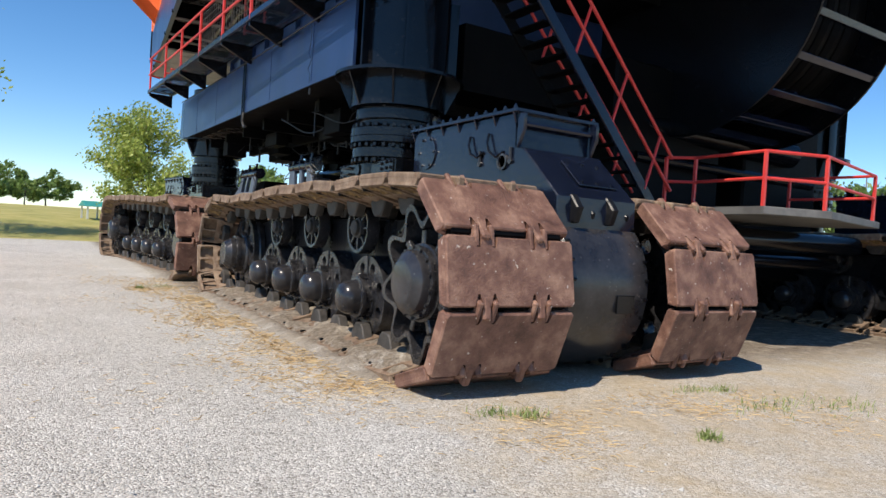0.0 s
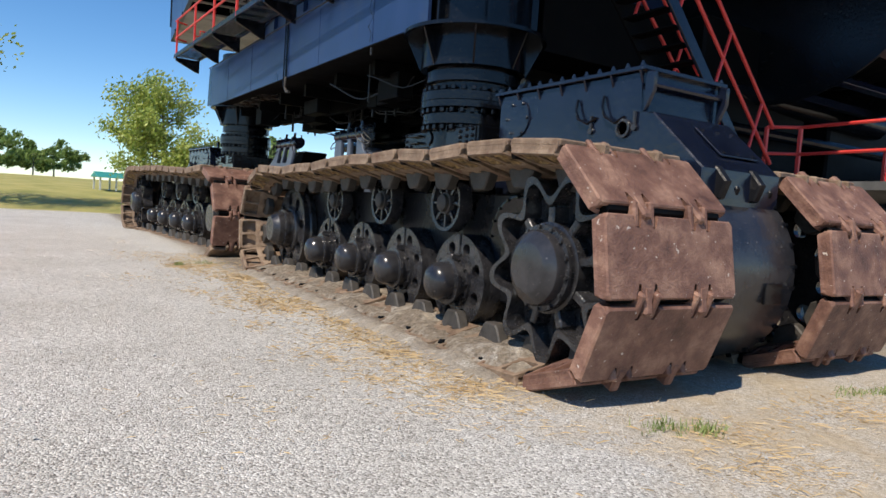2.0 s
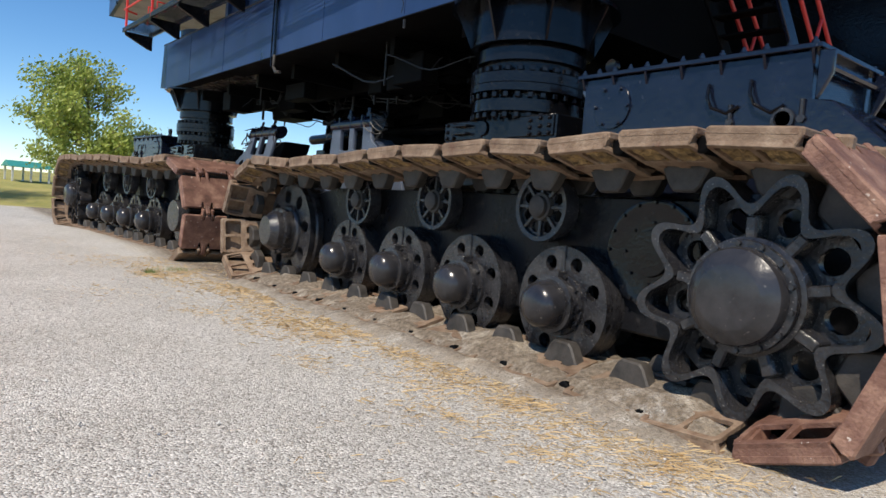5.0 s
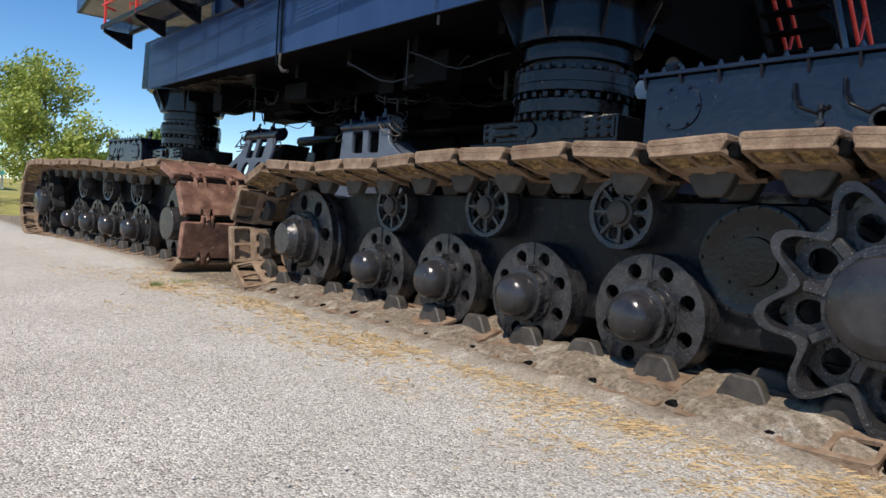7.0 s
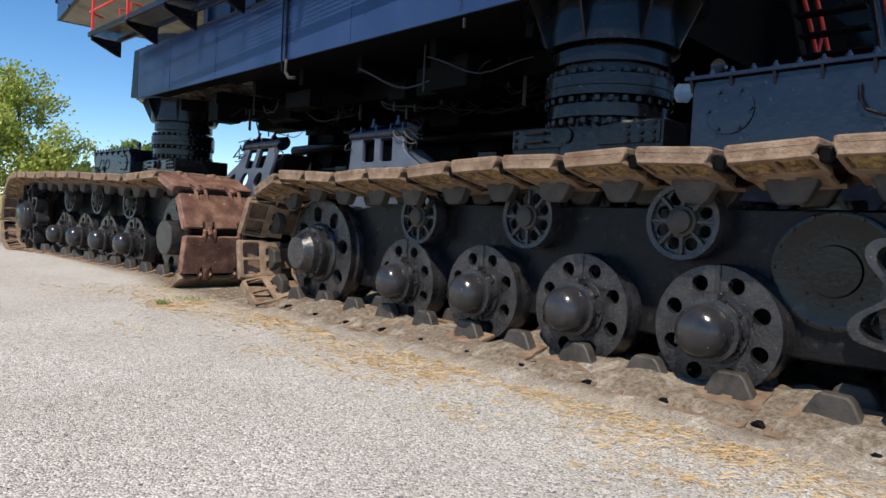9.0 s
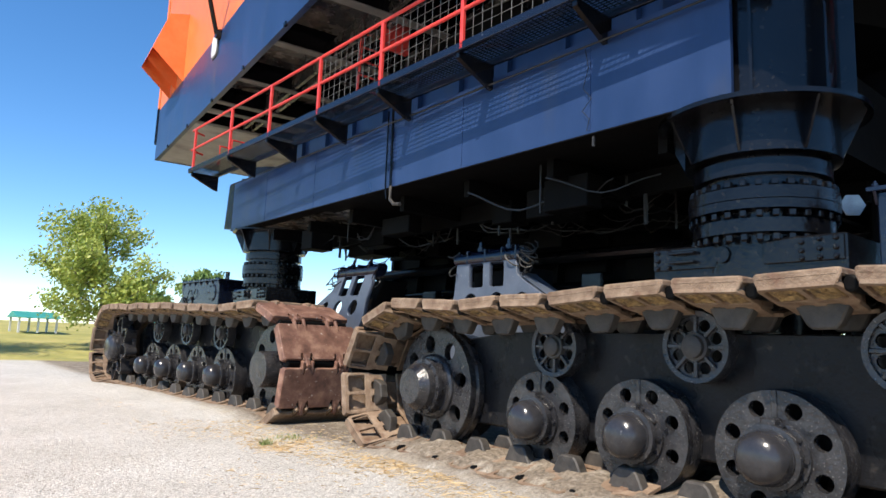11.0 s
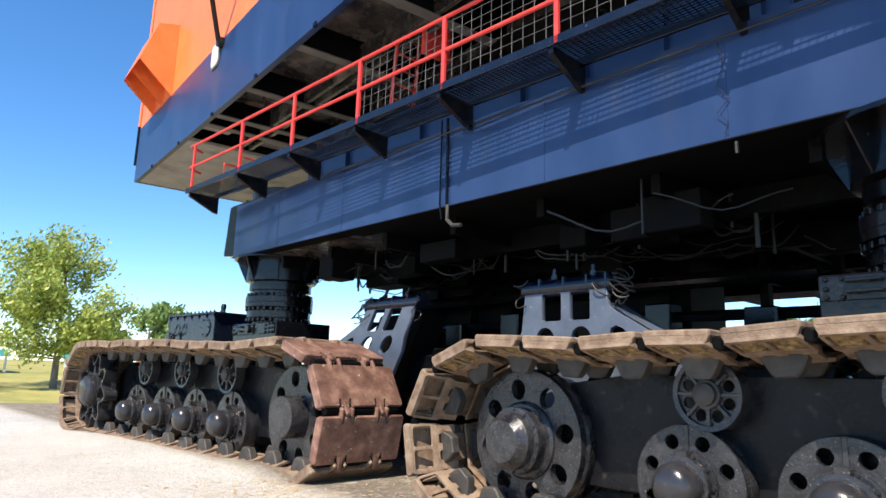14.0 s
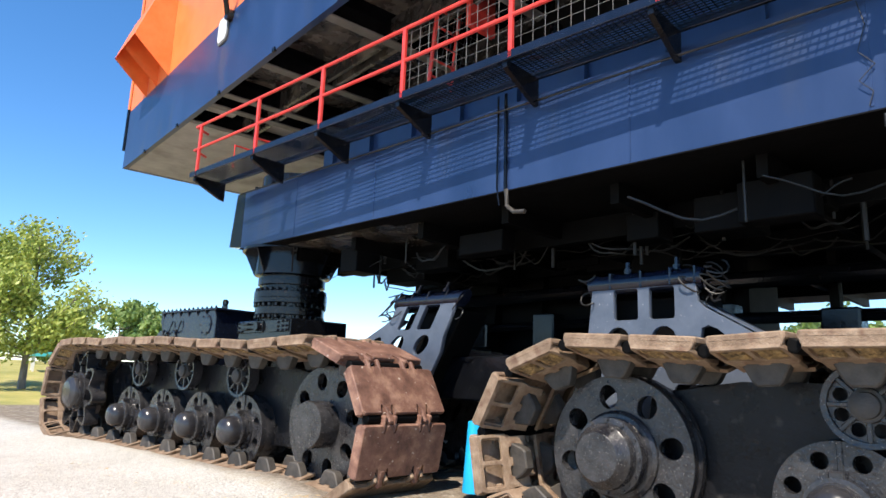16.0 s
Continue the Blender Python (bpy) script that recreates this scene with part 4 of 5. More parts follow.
for k in range(16):
    x, y = rnd.uniform(0.7, 3.4), rnd.uniform(2.0, 12.4)
    tube(bm, [(x, y, 3.95), (x, y, rnd.uniform(3.2, 3.6))], rnd.uniform(0.015, 0.035), 6)
part("cable_bundle", bm, M_WIRE, HANG)
# random boxes added as clutter, their colour darkened for the shade
BOXES = thing("underside_boxes", "junction boxes bolted under the frame, darkened for the shade there", "junction boxes", (3.86, 9.2, 0), 0.9)
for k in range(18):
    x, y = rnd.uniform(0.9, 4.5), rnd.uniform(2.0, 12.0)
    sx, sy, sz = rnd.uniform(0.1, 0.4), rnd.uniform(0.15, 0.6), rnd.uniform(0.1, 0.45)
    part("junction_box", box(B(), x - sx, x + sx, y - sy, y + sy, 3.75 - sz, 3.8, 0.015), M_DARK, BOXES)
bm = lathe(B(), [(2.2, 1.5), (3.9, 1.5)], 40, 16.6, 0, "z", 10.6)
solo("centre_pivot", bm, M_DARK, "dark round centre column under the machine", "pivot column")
# dark masses added to fill the void of shade and clutter under the frame
SU = thing("steering_unit", "dark machinery added to fill the shaded void under the frame", "steering unit", (8.6, 17.0, 0))
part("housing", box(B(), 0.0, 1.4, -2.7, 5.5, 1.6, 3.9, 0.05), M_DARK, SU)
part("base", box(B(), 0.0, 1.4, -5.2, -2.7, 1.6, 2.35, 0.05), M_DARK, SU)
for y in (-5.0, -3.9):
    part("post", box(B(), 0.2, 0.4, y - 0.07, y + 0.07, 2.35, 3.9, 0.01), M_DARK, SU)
for k in range(7):
    y = -2.4 + k * 1.25
    part("rib", prism(B(), [(0.0, 3.8), (0.0, 1.7), (-0.35, 1.7), (-0.15, 3.8)], y - 0.04, y + 0.04, "y"), M_DARK, SU)
for z, r in ((2.0, 0.12), (2.6, 0.09), (3.2, 0.14)):
    part("pipe", tube(B(), [(-0.5, -5.0, z), (-0.5, 0.0, z + 0.05), (-0.5, 5.3, z)], r, 12), M_BLACK, SU)
for k in range(6):
    y = -4.2 + k * 1.7
    part("valve_block", box(B(), -0.75, -0.35, y - 0.25, y + 0.25, 2.1 + 0.1 * (k % 3), 2.7 + 0.15 * (k % 2), 0.03), M_BLACK, SU)
# ---- walkway along the girder ----
WK = thing("walkway", "steel grating walkway with red railing along the girder", "walkway", (3.42, 11.0, 5.40), 2.9)
WL0, WL1, WW = -2.2, 12.0, 0.68
bm = box(B(), -0.03, 0.02, WL0, WL1, -0.06, 0.05, 0.005)
box(bm, WW - 0.05, WW, WL0, WL1, -0.06, 0.04, 0.005)
part("edge_angle", bm, M_CASE, WK, "blue-black edge angle")
bm = B()
for i in range(12):
    x = 0.04 + i * (WW - 0.1) / 11
    box(bm, x - 0.005, x + 0.005, WL0, WL1, -0.006, 0.006)
y = WL0
while y < WL1:
    box(bm, 0.0, WW, y - 0.005, y + 0.005, -0.005, 0.005)
    y += 0.075
part("grating", bm, M_BLACK, WK, "black steel grating", smooth=False)
POSTS = [0.05, 2.02, 3.9, 5.8, 7.7, 9.6, 11.75]
for i, y in enumerate(POSTS + [-1.9]):
    bm = box(B(), -0.03, 0.02, y - 0.03, y + 0.03, -0.05, 1.02, 0.004)
    part("post", bm, M_RED, WK, "red painted steel post")
    bm = prism(B(), [(0.0, -0.05), (WW, -0.05), (WW, -0.42), (WW - 0.1, -0.40), (0.0, -0.14)], y + 0.06, y + 0.13, "y", 0.005)
    part("bracket", bm, M_BLACK, WK)
for z in (0.52, 1.02):
    bm = tube(B(), [(-0.005, -1.9, z), (-0.005, WL1 - 0.05, z), (WW * 0.5, WL1 + 0.15, z)], 0.028, 8)
    part("rail", bm, M_RED, WK, "red painted steel rail")
bm = B()
for i in range(34):
    y = 0.1 + i * 0.175
    tube(bm, [(0.03, y, 0.05), (0.03, y, 0.98)], 0.0045, 4)
for i in range(7):
    z = 0.08 + i * 0.145
    tube(bm, [(0.03, 0.05, z), (0.03, 5.9, z)], 0.0045, 4)
part("guard_mesh", bm, M_GREY, WK, "wire guard mesh", smooth=False)
for y in (WL1 - 1.2, WL1 - 1.9):
    part("inner_rail", tube(B(), [(WW, y, 0.45), (0.25, y, 0.45), (0.25, y, 0.0)], 0.024, 8), M_RED, WK)

# ---- turntable and upper house ----
TT = thing("turntable_frame", "blue-black steel turntable frame above the base", "machine frame", (4.9, 11.0, 0))
part("body", box(B(), 0.0, 12.1, 0.0, 10.4, 5.06, 6.35, 0.03), M_NAVY, TT)
for k in range(9):
    part("stiffener", box(B(), -0.10, 0.0, 0.3 + k * 1.2, 0.34 + k * 1.2, 5.1, 6.3), M_NAVY, TT)
part("top_flange", box(B(), -0.14, 0.0, 0.0, 10.4, 6.30, 6.35, 0.005), M_NAVY, TT)
bm = lathe(B(), [(6.35, 5.6), (7.32, 5.6)], 64, 15.0, 0, "z", 10.9)
solo("roller_circle", bm, M_DARK, "dark roller path under the machine house", "roller circle")
for k in range(5):
    bm = lathe(B(), [(6.35, 0.07), (6.75, 0.07), (6.76, 0.10), (6.85, 0.10)], 12, 11.6 + k * 2.0, 0, "z", 5.1)
    solo("grease_fitting", bm, M_BLACK, "small black pipe stub on the frame", "pipe stub", "pipe stubs")

HS = thing("machine_house", "machine house with blue-black base and orange upper walls", "excavator house", (3.74, 30.3, 7.32), -4.2)
bm = box(B(), 0.0, 0.12, -24.0, 0.0, 0.0, 1.80)
box(bm, 0.12, 15.0, -0.12, 0.0, 0.0, 1.80)
part("base_wall", bm, M_NAVY, HS, "blue-black painted lower wall")
bm = box(B(), 0.004, 0.12, -24.0, -0.004, 1.80, 13.0)
box(bm, 0.12, 15.0, -0.12, -0.004, 1.80, 13.0)
part("upper_wall", bm, M_ORANGE, HS, "orange painted upper wall")
bm = box(B(), 0.12, 15.0, -24.0, -0.12, 12.8, 13.0)
part("roof", bm, M_ORANGE, HS)
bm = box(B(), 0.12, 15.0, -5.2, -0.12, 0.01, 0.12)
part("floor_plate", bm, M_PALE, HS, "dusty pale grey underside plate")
# recessed deck and beam webs are black to paint the shade of the deep bays
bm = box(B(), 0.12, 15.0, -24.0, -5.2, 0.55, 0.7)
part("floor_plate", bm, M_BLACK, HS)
for y in (-5.25, -6.55, -7.3, -9.2, -11.6, -14.0, -17.0, -20.0):
    beam = part("floor_beam", box(B(), 0.12, 14.5, y - 0.11, y + 0.11, 0.02, 0.05, 0.004), M_GREY, HS, "dusty grey floor beam")
    part("web", box(B(), 0.12, 14.5, y - 0.015, y + 0.015, 0.05, 0.55), M_BLACK, beam)
for x in (1.45, 1.7, 3.1, 5.0):
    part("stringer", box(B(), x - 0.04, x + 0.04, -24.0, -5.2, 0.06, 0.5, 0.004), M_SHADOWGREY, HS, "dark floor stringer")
# low panels pale for reflected light, recessed ones dark for bay shade
for x0, x1, y0, y1, z in ((0.15, 1.4, -9.0, -7.5, 0.42), (0.25, 0.95, -6.35, -5.75, 0.2), (1.75, 3.0, -6.45, -5.4, 0.25), (0.15, 1.4, -11.4, -9.4, 0.48), (1.75, 3.0, -11.4, -9.4, 0.48), (1.75, 3.0, -9.0, -7.5, 0.48), (0.15, 1.4, -13.8, -11.8, 0.48)):
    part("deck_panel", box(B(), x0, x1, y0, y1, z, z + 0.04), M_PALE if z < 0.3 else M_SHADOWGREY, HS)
bm = B()
for k in range(9):
    box(bm, -0.03, 0.02, -23.0 + k * 2.6, -22.9 + k * 2.6, -0.03, 0.05)
part("edge_clip", bm, M_BLACK, HS)
# ventilation hood
bm = B()
h = [(0.0, -1.6, 1.75), (0.0, -3.5, 1.75), (0.0, -3.5, 3.95), (0.0, -1.6, 3.95)]
o = [(-0.95, -1.6, 2.6), (-0.95, -3.5, 2.6), (-0.55, -3.5, 3.8), (-0.55, -1.6, 3.8)]
hv = [bm.verts.new(p) for p in h]
ov = [bm.verts.new(p) for p in o]
for a, b in ((2, 3), (1, 2), (3, 0)):
    bm.faces.new((hv[a], hv[b], ov[b], ov[a]))
bm.faces.new((ov[0], ov[1], ov[2], ov[3]))
mid = [bm.verts.new(p) for p in ((0.0, -2.5, 1.78), (-0.93, -2.5, 2.6), (-0.5, -2.5, 3.75), (0.0, -2.5, 3.9))]
bm.faces.new(mid)
part("vent_hood", bm, M_ORANGE, HS, "orange sheet metal ventilation hood", smooth=False)
# rounded white sign plate on the wall, with no opening behind it
bm = sheet(round_rect(-7.5, -6.95, 1.2, 1.85, 0.14), [], 0.03, M_GREY, "window_frame", Matrix(((0, 0, 1, -0.03), (1, 0, 0, 0), (0, 1, 0, 0), (0, 0, 0, 1))))
win = part("window", bm, None, HS, "small rounded white sign plate with a pale frame")
bm = sheet(round_rect(-7.45, -7.0, 1.25, 1.8, 0.11), [], 0.008, M_WHITE, "pane", Matrix(((0, 0, 1, -0.042), (1, 0, 0, 0), (0, 1, 0, 0), (0, 0, 0, 1))))
part("pane", bm, None, win)
bm = tube(B(), [(-0.1, -7.6, 1.7), (-1.4, -9.0, 4.6)], 0.06, 8)
lathe(bm, [(-0.12, 0.12), (0.0, 0.14)], 12, -7.6, 1.7)
part("stay_bar", bm, M_BLACK, HS, "slanting black stay bar")
bm = tube(B(), [(0.0, 0.15, 0.6), (0.0, 0.15, 1.9)], 0.05, 8)
part("corner_pipe", bm, M_BLACK, HS)
bm = tube(B(), [(0.0, 0.15, 1.9), (0.0, 0.15, 12.0)], 0.045, 8)
part("corner_pipe", bm, M_ORANGE, HS)

# hanging ladder cage under the house
LC = thing("ladder_cage", "red ladder inside a wire cage hanging from the house", "ladder", (4.25, 17.3, 0), 0)
bm = B()
for x in (0.0, 0.5):
    tube(bm, [(x, 0, 7.9), (x + 0.1, 0.3, 6.3)], 0.035, 8)
for k in range(6):
    z = 6.4 + k * 0.27
    tube(bm, [(0.08, 0.25 - k * 0.05, z), (0.58, 0.25 - k * 0.05, z)], 0.02, 6)
part("ladder", bm, M_RED, LC)
bm = B()
for k in range(7):
    tube(bm, [(-0.15 + k * 0.14, -0.35, 7.9), (-0.15 + k * 0.14, -0.1, 6.5)], 0.009, 4)
for k in range(8):
    tube(bm, [(-0.15, -0.12 - k * 0.03, 6.55 + k * 0.18), (0.72, -0.12 - k * 0.03, 6.55 + k * 0.18)], 0.009, 4)
part("cage", bm, M_WIRE, LC)
bm = box(B(), 0.1, 0.7, -0.6, -0.5, 7.0, 7.9, 0.01)
part("panel", bm, M_RED, LC)

# ---- front of the machine: stair, platform, drums ----
ST = thing("stairway", "steep dark steel stair with red handrails", "stairs", (0, 0, 0))
A0, A1 = Vector((8.75, 7.65, 2.08)), Vector((5.55, 7.75, 5.5))
side = Vector((0.02, 0.85, 0))
# far stringer and treads take the darker steel, putting shade into their colour
for o in (Vector((0, 0, 0)), side):
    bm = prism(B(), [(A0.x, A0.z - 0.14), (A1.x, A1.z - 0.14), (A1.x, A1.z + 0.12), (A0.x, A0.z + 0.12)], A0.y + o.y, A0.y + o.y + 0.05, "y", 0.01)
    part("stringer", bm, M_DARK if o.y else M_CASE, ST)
    for lift in (0.68, 1.22):
        end = A0 + o + Vector((0.3, 0, lift - 0.32))
        part("handrail", tube(B(), [end, A1 + o + Vector((0, 0, lift))], 0.028, 8), M_RED, ST, "red handrail")
    for f in (0.1, 0.36, 0.62, 0.88):
        p = A0.lerp(A1, f) + o
        part("post", tube(B(), [p, p + Vector((0.30, 0.0, 0.90))], 0.024, 8), M_RED, ST, "red handrail post")
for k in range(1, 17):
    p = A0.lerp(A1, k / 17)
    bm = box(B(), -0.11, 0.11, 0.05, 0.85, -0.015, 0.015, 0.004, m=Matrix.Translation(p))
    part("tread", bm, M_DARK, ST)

PF = thing("platform", "steel landing platform with red railing", "platform", (0, 0, 0))
bm = prism(B(), [(8.95, 8.6), (8.95, 7.75), (9.22, 7.33), (9.05, 5.95), (10.15, 5.55), (12.85, 6.15), (12.85, 8.6)], 2.06, 2.18, "z", 0.01)
part("deck", bm, M_GREY, PF, "dusty grey deck plate")
RP = [(8.98, 7.71), (9.27, 7.35), (9.12, 6.01), (10.12, 5.65), (12.74, 6.22), (12.74, 7.8)]
for x, y in RP:
    bm = box(B(), x - 0.025, x + 0.025, y - 0.025, y + 0.025, 2.18, 3.0, 0.004)
    part("post", bm, M_RED, PF)
for z in (2.6, 3.0):
    bm = tube(B(), [(x, y, z) for x, y in RP], 0.026, 8)
    part("rail", bm, M_RED, PF)
solo("cross_pipe", tube(B(), [(9.0, 7.9, 1.75), (14.5, 7.4, 1.75)], 0.2, 16), M_BLACK, "thick black pipe under the platform", "pipe", "cross pipes")
solo("cross_pipe", tube(B(), [(9.0, 8.3, 1.35), (14.5, 7.8, 1.35)], 0.14, 16), M_BLACK, "thinner black pipe under the platform", "pipe", "cross pipes")
solo("roller_shaft", tube(B(), [(9.6, 9.3, 3.9), (14.5, 8.9, 3.75)], 0.28, 20), M_BLACK, "thick dark horizontal shaft behind the platform", "shaft", "shafts")
solo("roller_shaft", tube(B(), [(9.6, 9.0, 3.2), (14.5, 8.4, 3.05)], 0.10, 12), M_BLACK, "thin dark horizontal shaft behind the platform", "shaft", "shafts")
HD = thing("hoist_drum", "big black drum guard with cross slats overhead", "hoist drum", (11.75, 8.6, 6.2))
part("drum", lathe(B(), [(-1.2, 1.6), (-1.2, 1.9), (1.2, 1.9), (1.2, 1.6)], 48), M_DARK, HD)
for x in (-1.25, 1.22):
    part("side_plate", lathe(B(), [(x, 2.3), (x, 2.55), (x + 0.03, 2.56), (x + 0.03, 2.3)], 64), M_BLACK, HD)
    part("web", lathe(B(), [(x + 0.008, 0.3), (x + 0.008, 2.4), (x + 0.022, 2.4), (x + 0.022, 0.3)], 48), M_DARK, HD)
for k in range(22):
    bm = box(B(), -1.24, 1.24, 2.38, 2.52, -0.02, 0.10, 0.006, m=Matrix.Rotation(2 * math.pi * k / 22, 4, "X"))
    part("slat", bm, M_CASE, HD, "blue-black cross slat")
for k in range(5):
    part("rope_turn", lathe(B(), [(-0.8 + k * 0.36, 1.92), (-0.72 + k * 0.36, 2.0), (-0.62 + k * 0.36, 2.0), (-0.54 + k * 0.36, 1.92)], 40), M_DARK, HD)
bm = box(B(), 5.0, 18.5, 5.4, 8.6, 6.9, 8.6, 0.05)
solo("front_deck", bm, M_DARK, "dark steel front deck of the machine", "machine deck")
# plain dark blocks added to hide the sky behind the platform
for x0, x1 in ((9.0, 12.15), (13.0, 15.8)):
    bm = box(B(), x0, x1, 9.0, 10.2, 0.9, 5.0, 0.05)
    solo("machinery_block", bm, M_DARK, "dark block added to close the sky gap behind the platform", "machinery", "machinery blocks")

# traffic cone-like bollard behind the near track
bm = lathe(B(), [(0.0, 0.15), (0.03, 0.15), (0.95, 0.09), (0.96, 0.02)], 20, 16.6, 0, "z", 4.6)
solo("blue_bollard", bm, M_CYAN, "bright blue plastic marker post behind the track", "marker post")


# ---- trees and far things ----
def tree(at, tall, wide, leaves, seed, label, material=M_LEAF, size=0.2, clumps=70, base=0.18):
    rnd = random.Random(seed)
    th = thing("tree", label, "tree", at)
    bm = B()
    tips = []
    top = tall * 0.8
    bend = rnd.uniform(-0.4, 0.4)
    trunk = [(bend * f * f, 0.3 * bend * f, top * f) for f in (0, 0.15, 0.35, 0.6, 0.8, 1)]
    n = 10
    rings = []
    for i, p in enumerate(trunk):
        r = tall * 0.02 * (1 - 0.85 * i / 5)
        rings.append([bm.verts.new((p[0] + r * math.cos(2 * math.pi * k / n), p[1] + r * math.sin(2 * math.pi * k / n), p[2])) for k in range(n)])
    for p, q in zip(rings, rings[1:]):
        for i in range(n):
            bm.faces.new((p[i], p[(i + 1) % n], q[(i + 1) % n], q[i]))
    part("trunk", bm, M_BARK, th)
    bm = B()
    for k in range(clumps // 3):
        f = rnd.uniform(base + 0.05, 0.98)
        a = rnd.uniform(0, 2 * math.pi)
        prof = math.sin(math.pi * min(1, (f - base) / (1 - base) * 0.8 + 0.18)) ** 0.6
        reach = wide * prof * rnd.uniform(0.55, 1.0)
        s = Vector((bend * f * f, 0, top * f * 0.82))
        e = s + Vector((reach * math.cos(a), reach * math.sin(a), tall * rnd.uniform(0.08, 0.2)))
        mid = (s + e) / 2 + Vector((0, 0, -0.03 * tall))
        for p, q, r in ((s, mid, 0.006 * tall), (mid, e, 0.0035 * tall)):
            tube(bm, [p, q], r * 0.8, 5)
        for g in (0.5, 0.75, 1.0):
            tips.append(mid.lerp(e, g * 2 - 1) if g > 0.5 else mid)
    part("branch", bm, M_BARK, th)
    verts, faces = [], []
    for k in range(leaves):
        c = rnd.choice(tips)
        s = tall * 0.036
        p = c + Vector((rnd.gauss(0, s), rnd.gauss(0, s), rnd.gauss(0, s * 0.8)))
        d = Vector((rnd.gauss(0, 1), rnd.gauss(0, 1), rnd.gauss(0, 0.7))).normalized()
        u = d.orthogonal().normalized()
        w = d.cross(u)
        z = size * rnd.uniform(0.5, 1.1)
        i = len(verts)
        verts += [p - u * z, p - w * z * 0.5, p + u * z, p + w * z * 0.5]
        faces.append((i, i + 1, i + 2, i + 3))
    me = bpy.data.meshes.new("crown")
    me.from_pydata([tuple(v) for v in verts], [], faces)
    me.materials.append(material)
    part("crown", me, None, th, "crown of many small leaves")
    return th


tree((6.6, 51, height(6.6, 51)), 10.4, 4.4, 16000, 3, "light green poplar with open crown on the grassy rise", size=0.15, clumps=130)
tree((-7.4, 47, height(-7.4, 47)), 18.0, 4.8, 5000, 5, "tall green tree beside the lot", size=0.2, base=0.45)
for i, (x, y, h, w) in enumerate([(14.6, 80, 4.6, 2.8), (-7.0, 120, 9.0, 6.5), (-2.0, 125, 6.5, 4.0), (19.5, 66, 6.0, 3.8), (24.0, 90, 9.0, 6.0), (1.0, 140, 8.0, 6.0), (60.0, 29.5, 11.5, 6.5), (62.0, 21.5, 10.0, 6.0), (71.0, 35.0, 12.0, 7.0)  , (17.0, 84, 5.0, 3.2)]):
    tree((x, y, height(x, y) - 0.1), h, w, 4500, 20 + i, "round dark green tree in the distance", M_LEAF2, 0.34, 60, 0.12)


def shelter(x, y, w, rz):
    th = thing("picnic_shelter", "low shelter with a teal metal roof in the distance", "shelter", (x, y, height(x, y)), rz, group="shelters")
    th.scale = (0.62, 0.62, 0.5)
    bm = prism(B(), [(-2.2, 2.1), (2.2, 2.1), (0.0, 3.0)], -w / 2, w / 2, "x", 0.02)
    part("roof", bm, M_ROOF, th)
    for a in (-w / 2 + 0.4, 0, w / 2 - 0.4):
        for b in (-1.8, 1.8):
            bm = box(B(), a - 0.1, a + 0.1, b - 0.1, b + 0.1, 0, 2.12)
            part("post", bm, M_WHITE, th)


shelter(4.4, 62, 4.6, 8)
shelter(11.6, 64, 6.0, -10)
bm = box(B(), -0.25, 0.25, -0.25, 0.25, -0.3, 2.4, 0.03)
solo("orange_post", bm, M_ORANGE, "orange marker post beyond the machine", "marker post", m=pose(12.4, 55, height(12.4, 55)))

# ---- weeds, straw, loose stones ----
rnd = random.Random(77)


def blades(n, spots, lo, hi, wid, flat):
    verts, faces = [], []
    for k in range(n):
        sx, sy, rx, ry = rnd.choice(spots)
        x, y = rnd.gauss(sx, rx), rnd.gauss(sy, ry)
        z = height(x, y) + 0.005
        a = rnd.uniform(0, 2 * math.pi)
        ln = rnd.uniform(lo, hi)
        dx, dy = math.cos(a), math.sin(a)
        up = rnd.uniform(0.05, 0.3) if flat else rnd.uniform(0.6, 1.0)
        out = 1.0 if flat else rnd.uniform(0.2, 0.7)
        i = len(verts)
        px, py = -dy * wid, dx * wid
        verts += [(x - px, y - py, z), (x + px, y + py, z), (x + dx * ln * out * 0.6 + px * 0.6, y + dy * ln * out * 0.6 + py * 0.6, z + ln * up * 0.7), (x + dx * ln * out, y + dy * ln * out, z + ln * up * (0.6 if flat else 1.0))]
        faces.append((i, i + 1, i + 2, i + 3))
    me = bpy.data.meshes.new("blades")
    me.from_pydata(verts, [], faces)
    return me


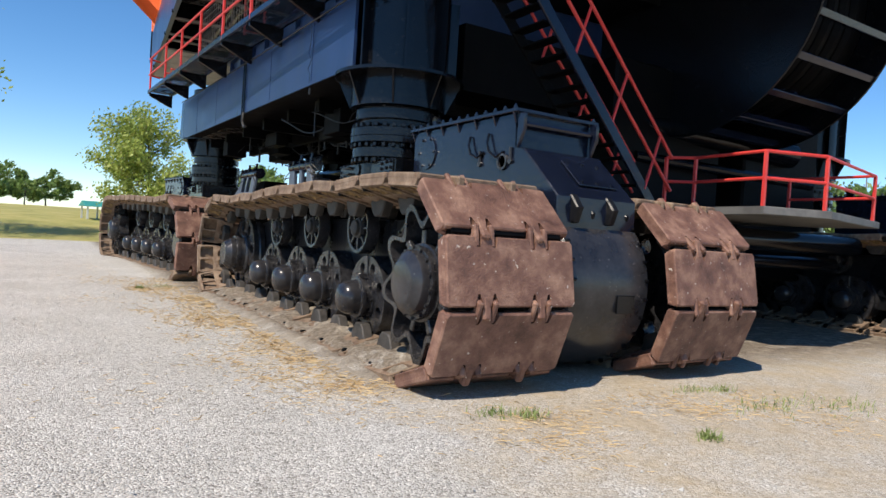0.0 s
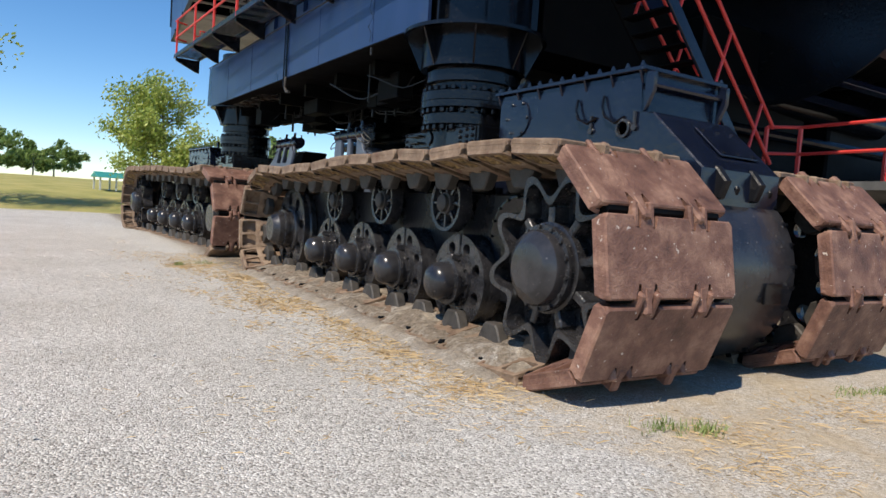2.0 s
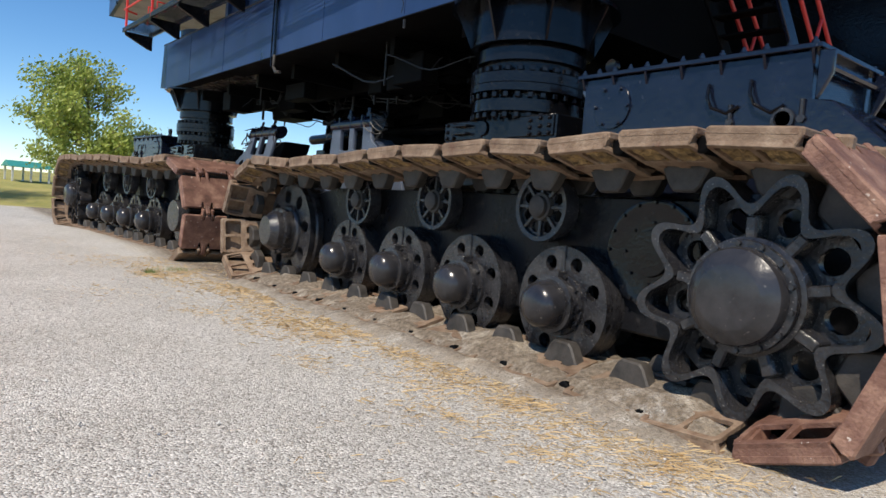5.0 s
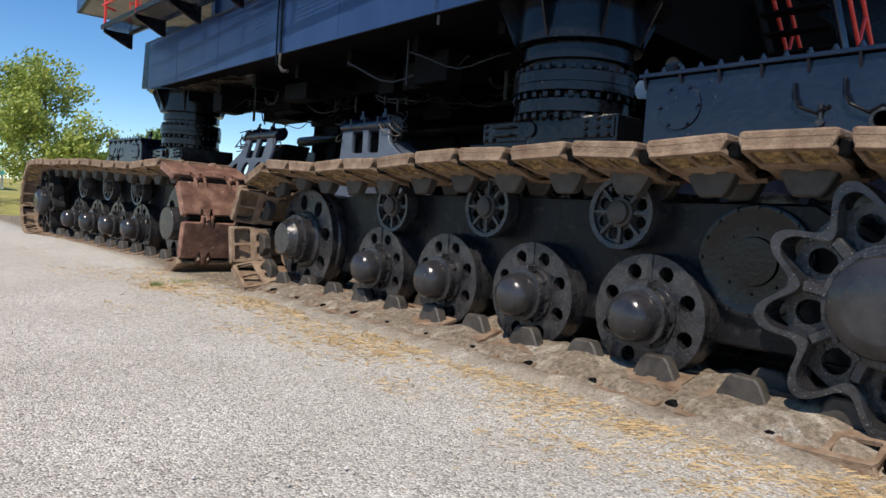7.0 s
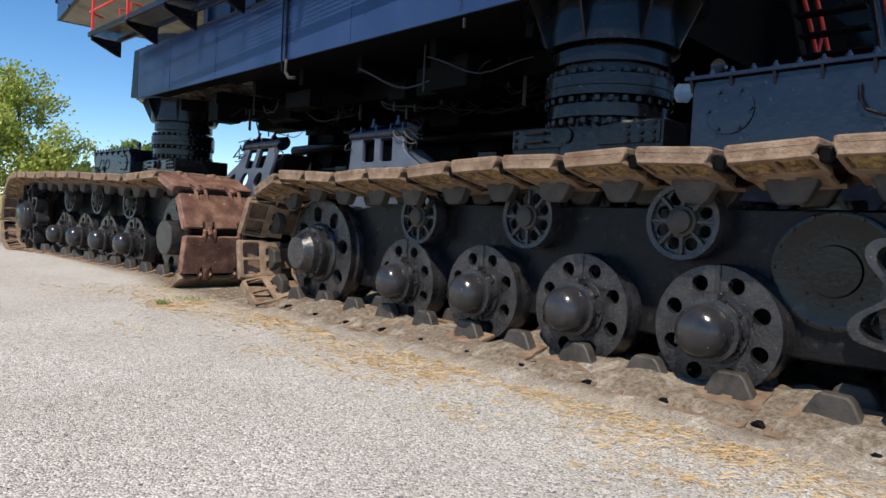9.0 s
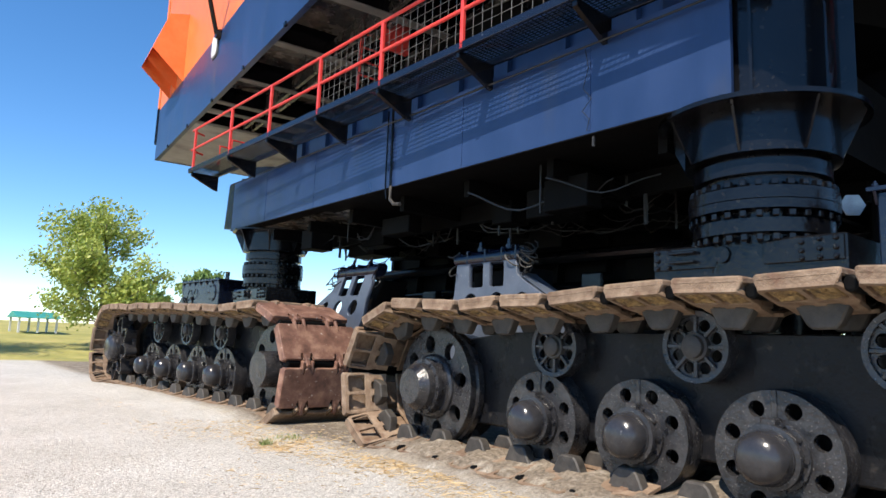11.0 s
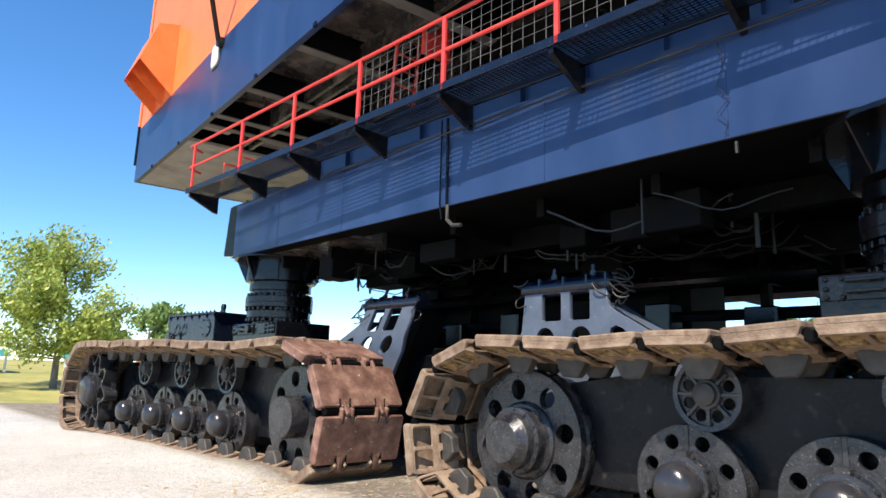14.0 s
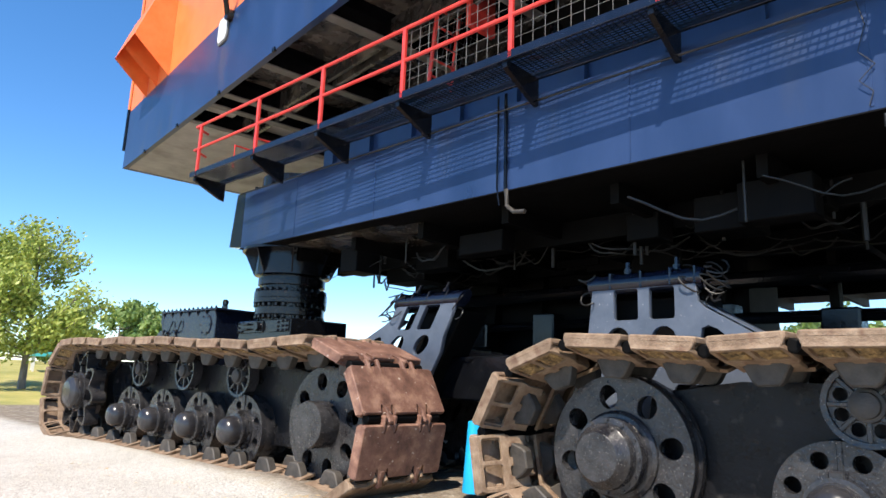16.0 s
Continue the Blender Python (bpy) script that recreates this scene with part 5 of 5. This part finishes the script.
straw_spots = [(2.6 + rnd.uniform(-0.5, 0.35), rnd.uniform(5.2, 15.5), rnd.uniform(0.15, 0.4), rnd.uniform(0.3, 0.9)) for k in range(60)]
straw_spots += [(2.3 + rnd.uniform(-0.8, 0.5), rnd.uniform(5.4, 15.5), rnd.uniform(0.06, 0.2), rnd.uniform(0.1, 0.35)) for k in range(40)]
straw_spots += [(rnd.uniform(0.4, 2.2), rnd.uniform(6, 22), 0.35, 0.6) for k in range(6)]
straw_spots += [(rnd.uniform(3.2, 7.0), rnd.uniform(3.2, 4.6), 0.25, 0.2) for k in range(16)]
straw_spots += [(2.3 + rnd.uniform(-0.4, 0.3), rnd.uniform(15.5, 27), 0.2, 0.5) for k in range(20)]
me = blades(14000, straw_spots, 0.03, 0.13, 0.0022, True)
me.materials.append(M_STRAW)
solo("dry_grass", me, None, "scattered dry straw on the gravel", "dry grass", kind="stuff")
weed_spots = [(3.35, 4.55, 0.1, 0.07), (3.6, 4.4, 0.06, 0.05), (5.95, 4.6, 0.16, 0.06), (6.3, 4.5, 0.1, 0.05), (4.6, 3.4, 0.05, 0.04), (2.4, 15.6, 0.22, 0.12), (1.9, 15.2, 0.04, 0.04), (6.2, 3.9, 0.3, 0.15), (7.0, 3.6, 0.25, 0.12)]
me = blades(800, weed_spots, 0.03, 0.11, 0.005, False)
me.materials.append(M_WEED)
solo("weeds", me, None, "small green weeds growing in the gravel", "weeds", kind="stuff")
verts, faces = [], []
for k in range(1500):
    x, y = rnd.uniform(-2.6, 7.5), rnd.uniform(1.2, 17)
    r = rnd.uniform(0.005, 0.014) * (1.4 if rnd.random() < 0.06 else 1)
    z = height(x, y) + r * 0.2 + 0.012
    i = len(verts)
    o = [Vector((rnd.gauss(0, 0.25) + a, rnd.gauss(0, 0.25) + b, rnd.gauss(0, 0.15) + c * 0.7)) * r for a, b, c in ((1, 0, 0), (-1, 0, 0), (0, 1, 0), (0, -1, 0), (0, 0, 1), (0, 0, -1))]
    verts += [(x + p.x, y + p.y, z + p.z) for p in o]
    faces += [(i + a, i + b, i + c) for a, b, c in ((0, 2, 4), (2, 1, 4), (1, 3, 4), (3, 0, 4), (2, 0, 5), (1, 2, 5), (3, 1, 5), (0, 3, 5))]
me = bpy.data.meshes.new("pebbles")
me.from_pydata(verts, [], faces)
me.materials.append(M_STONE)
solo("loose_stones", me, None, "loose pale pebbles scattered on the lot", "gravel", kind="stuff")
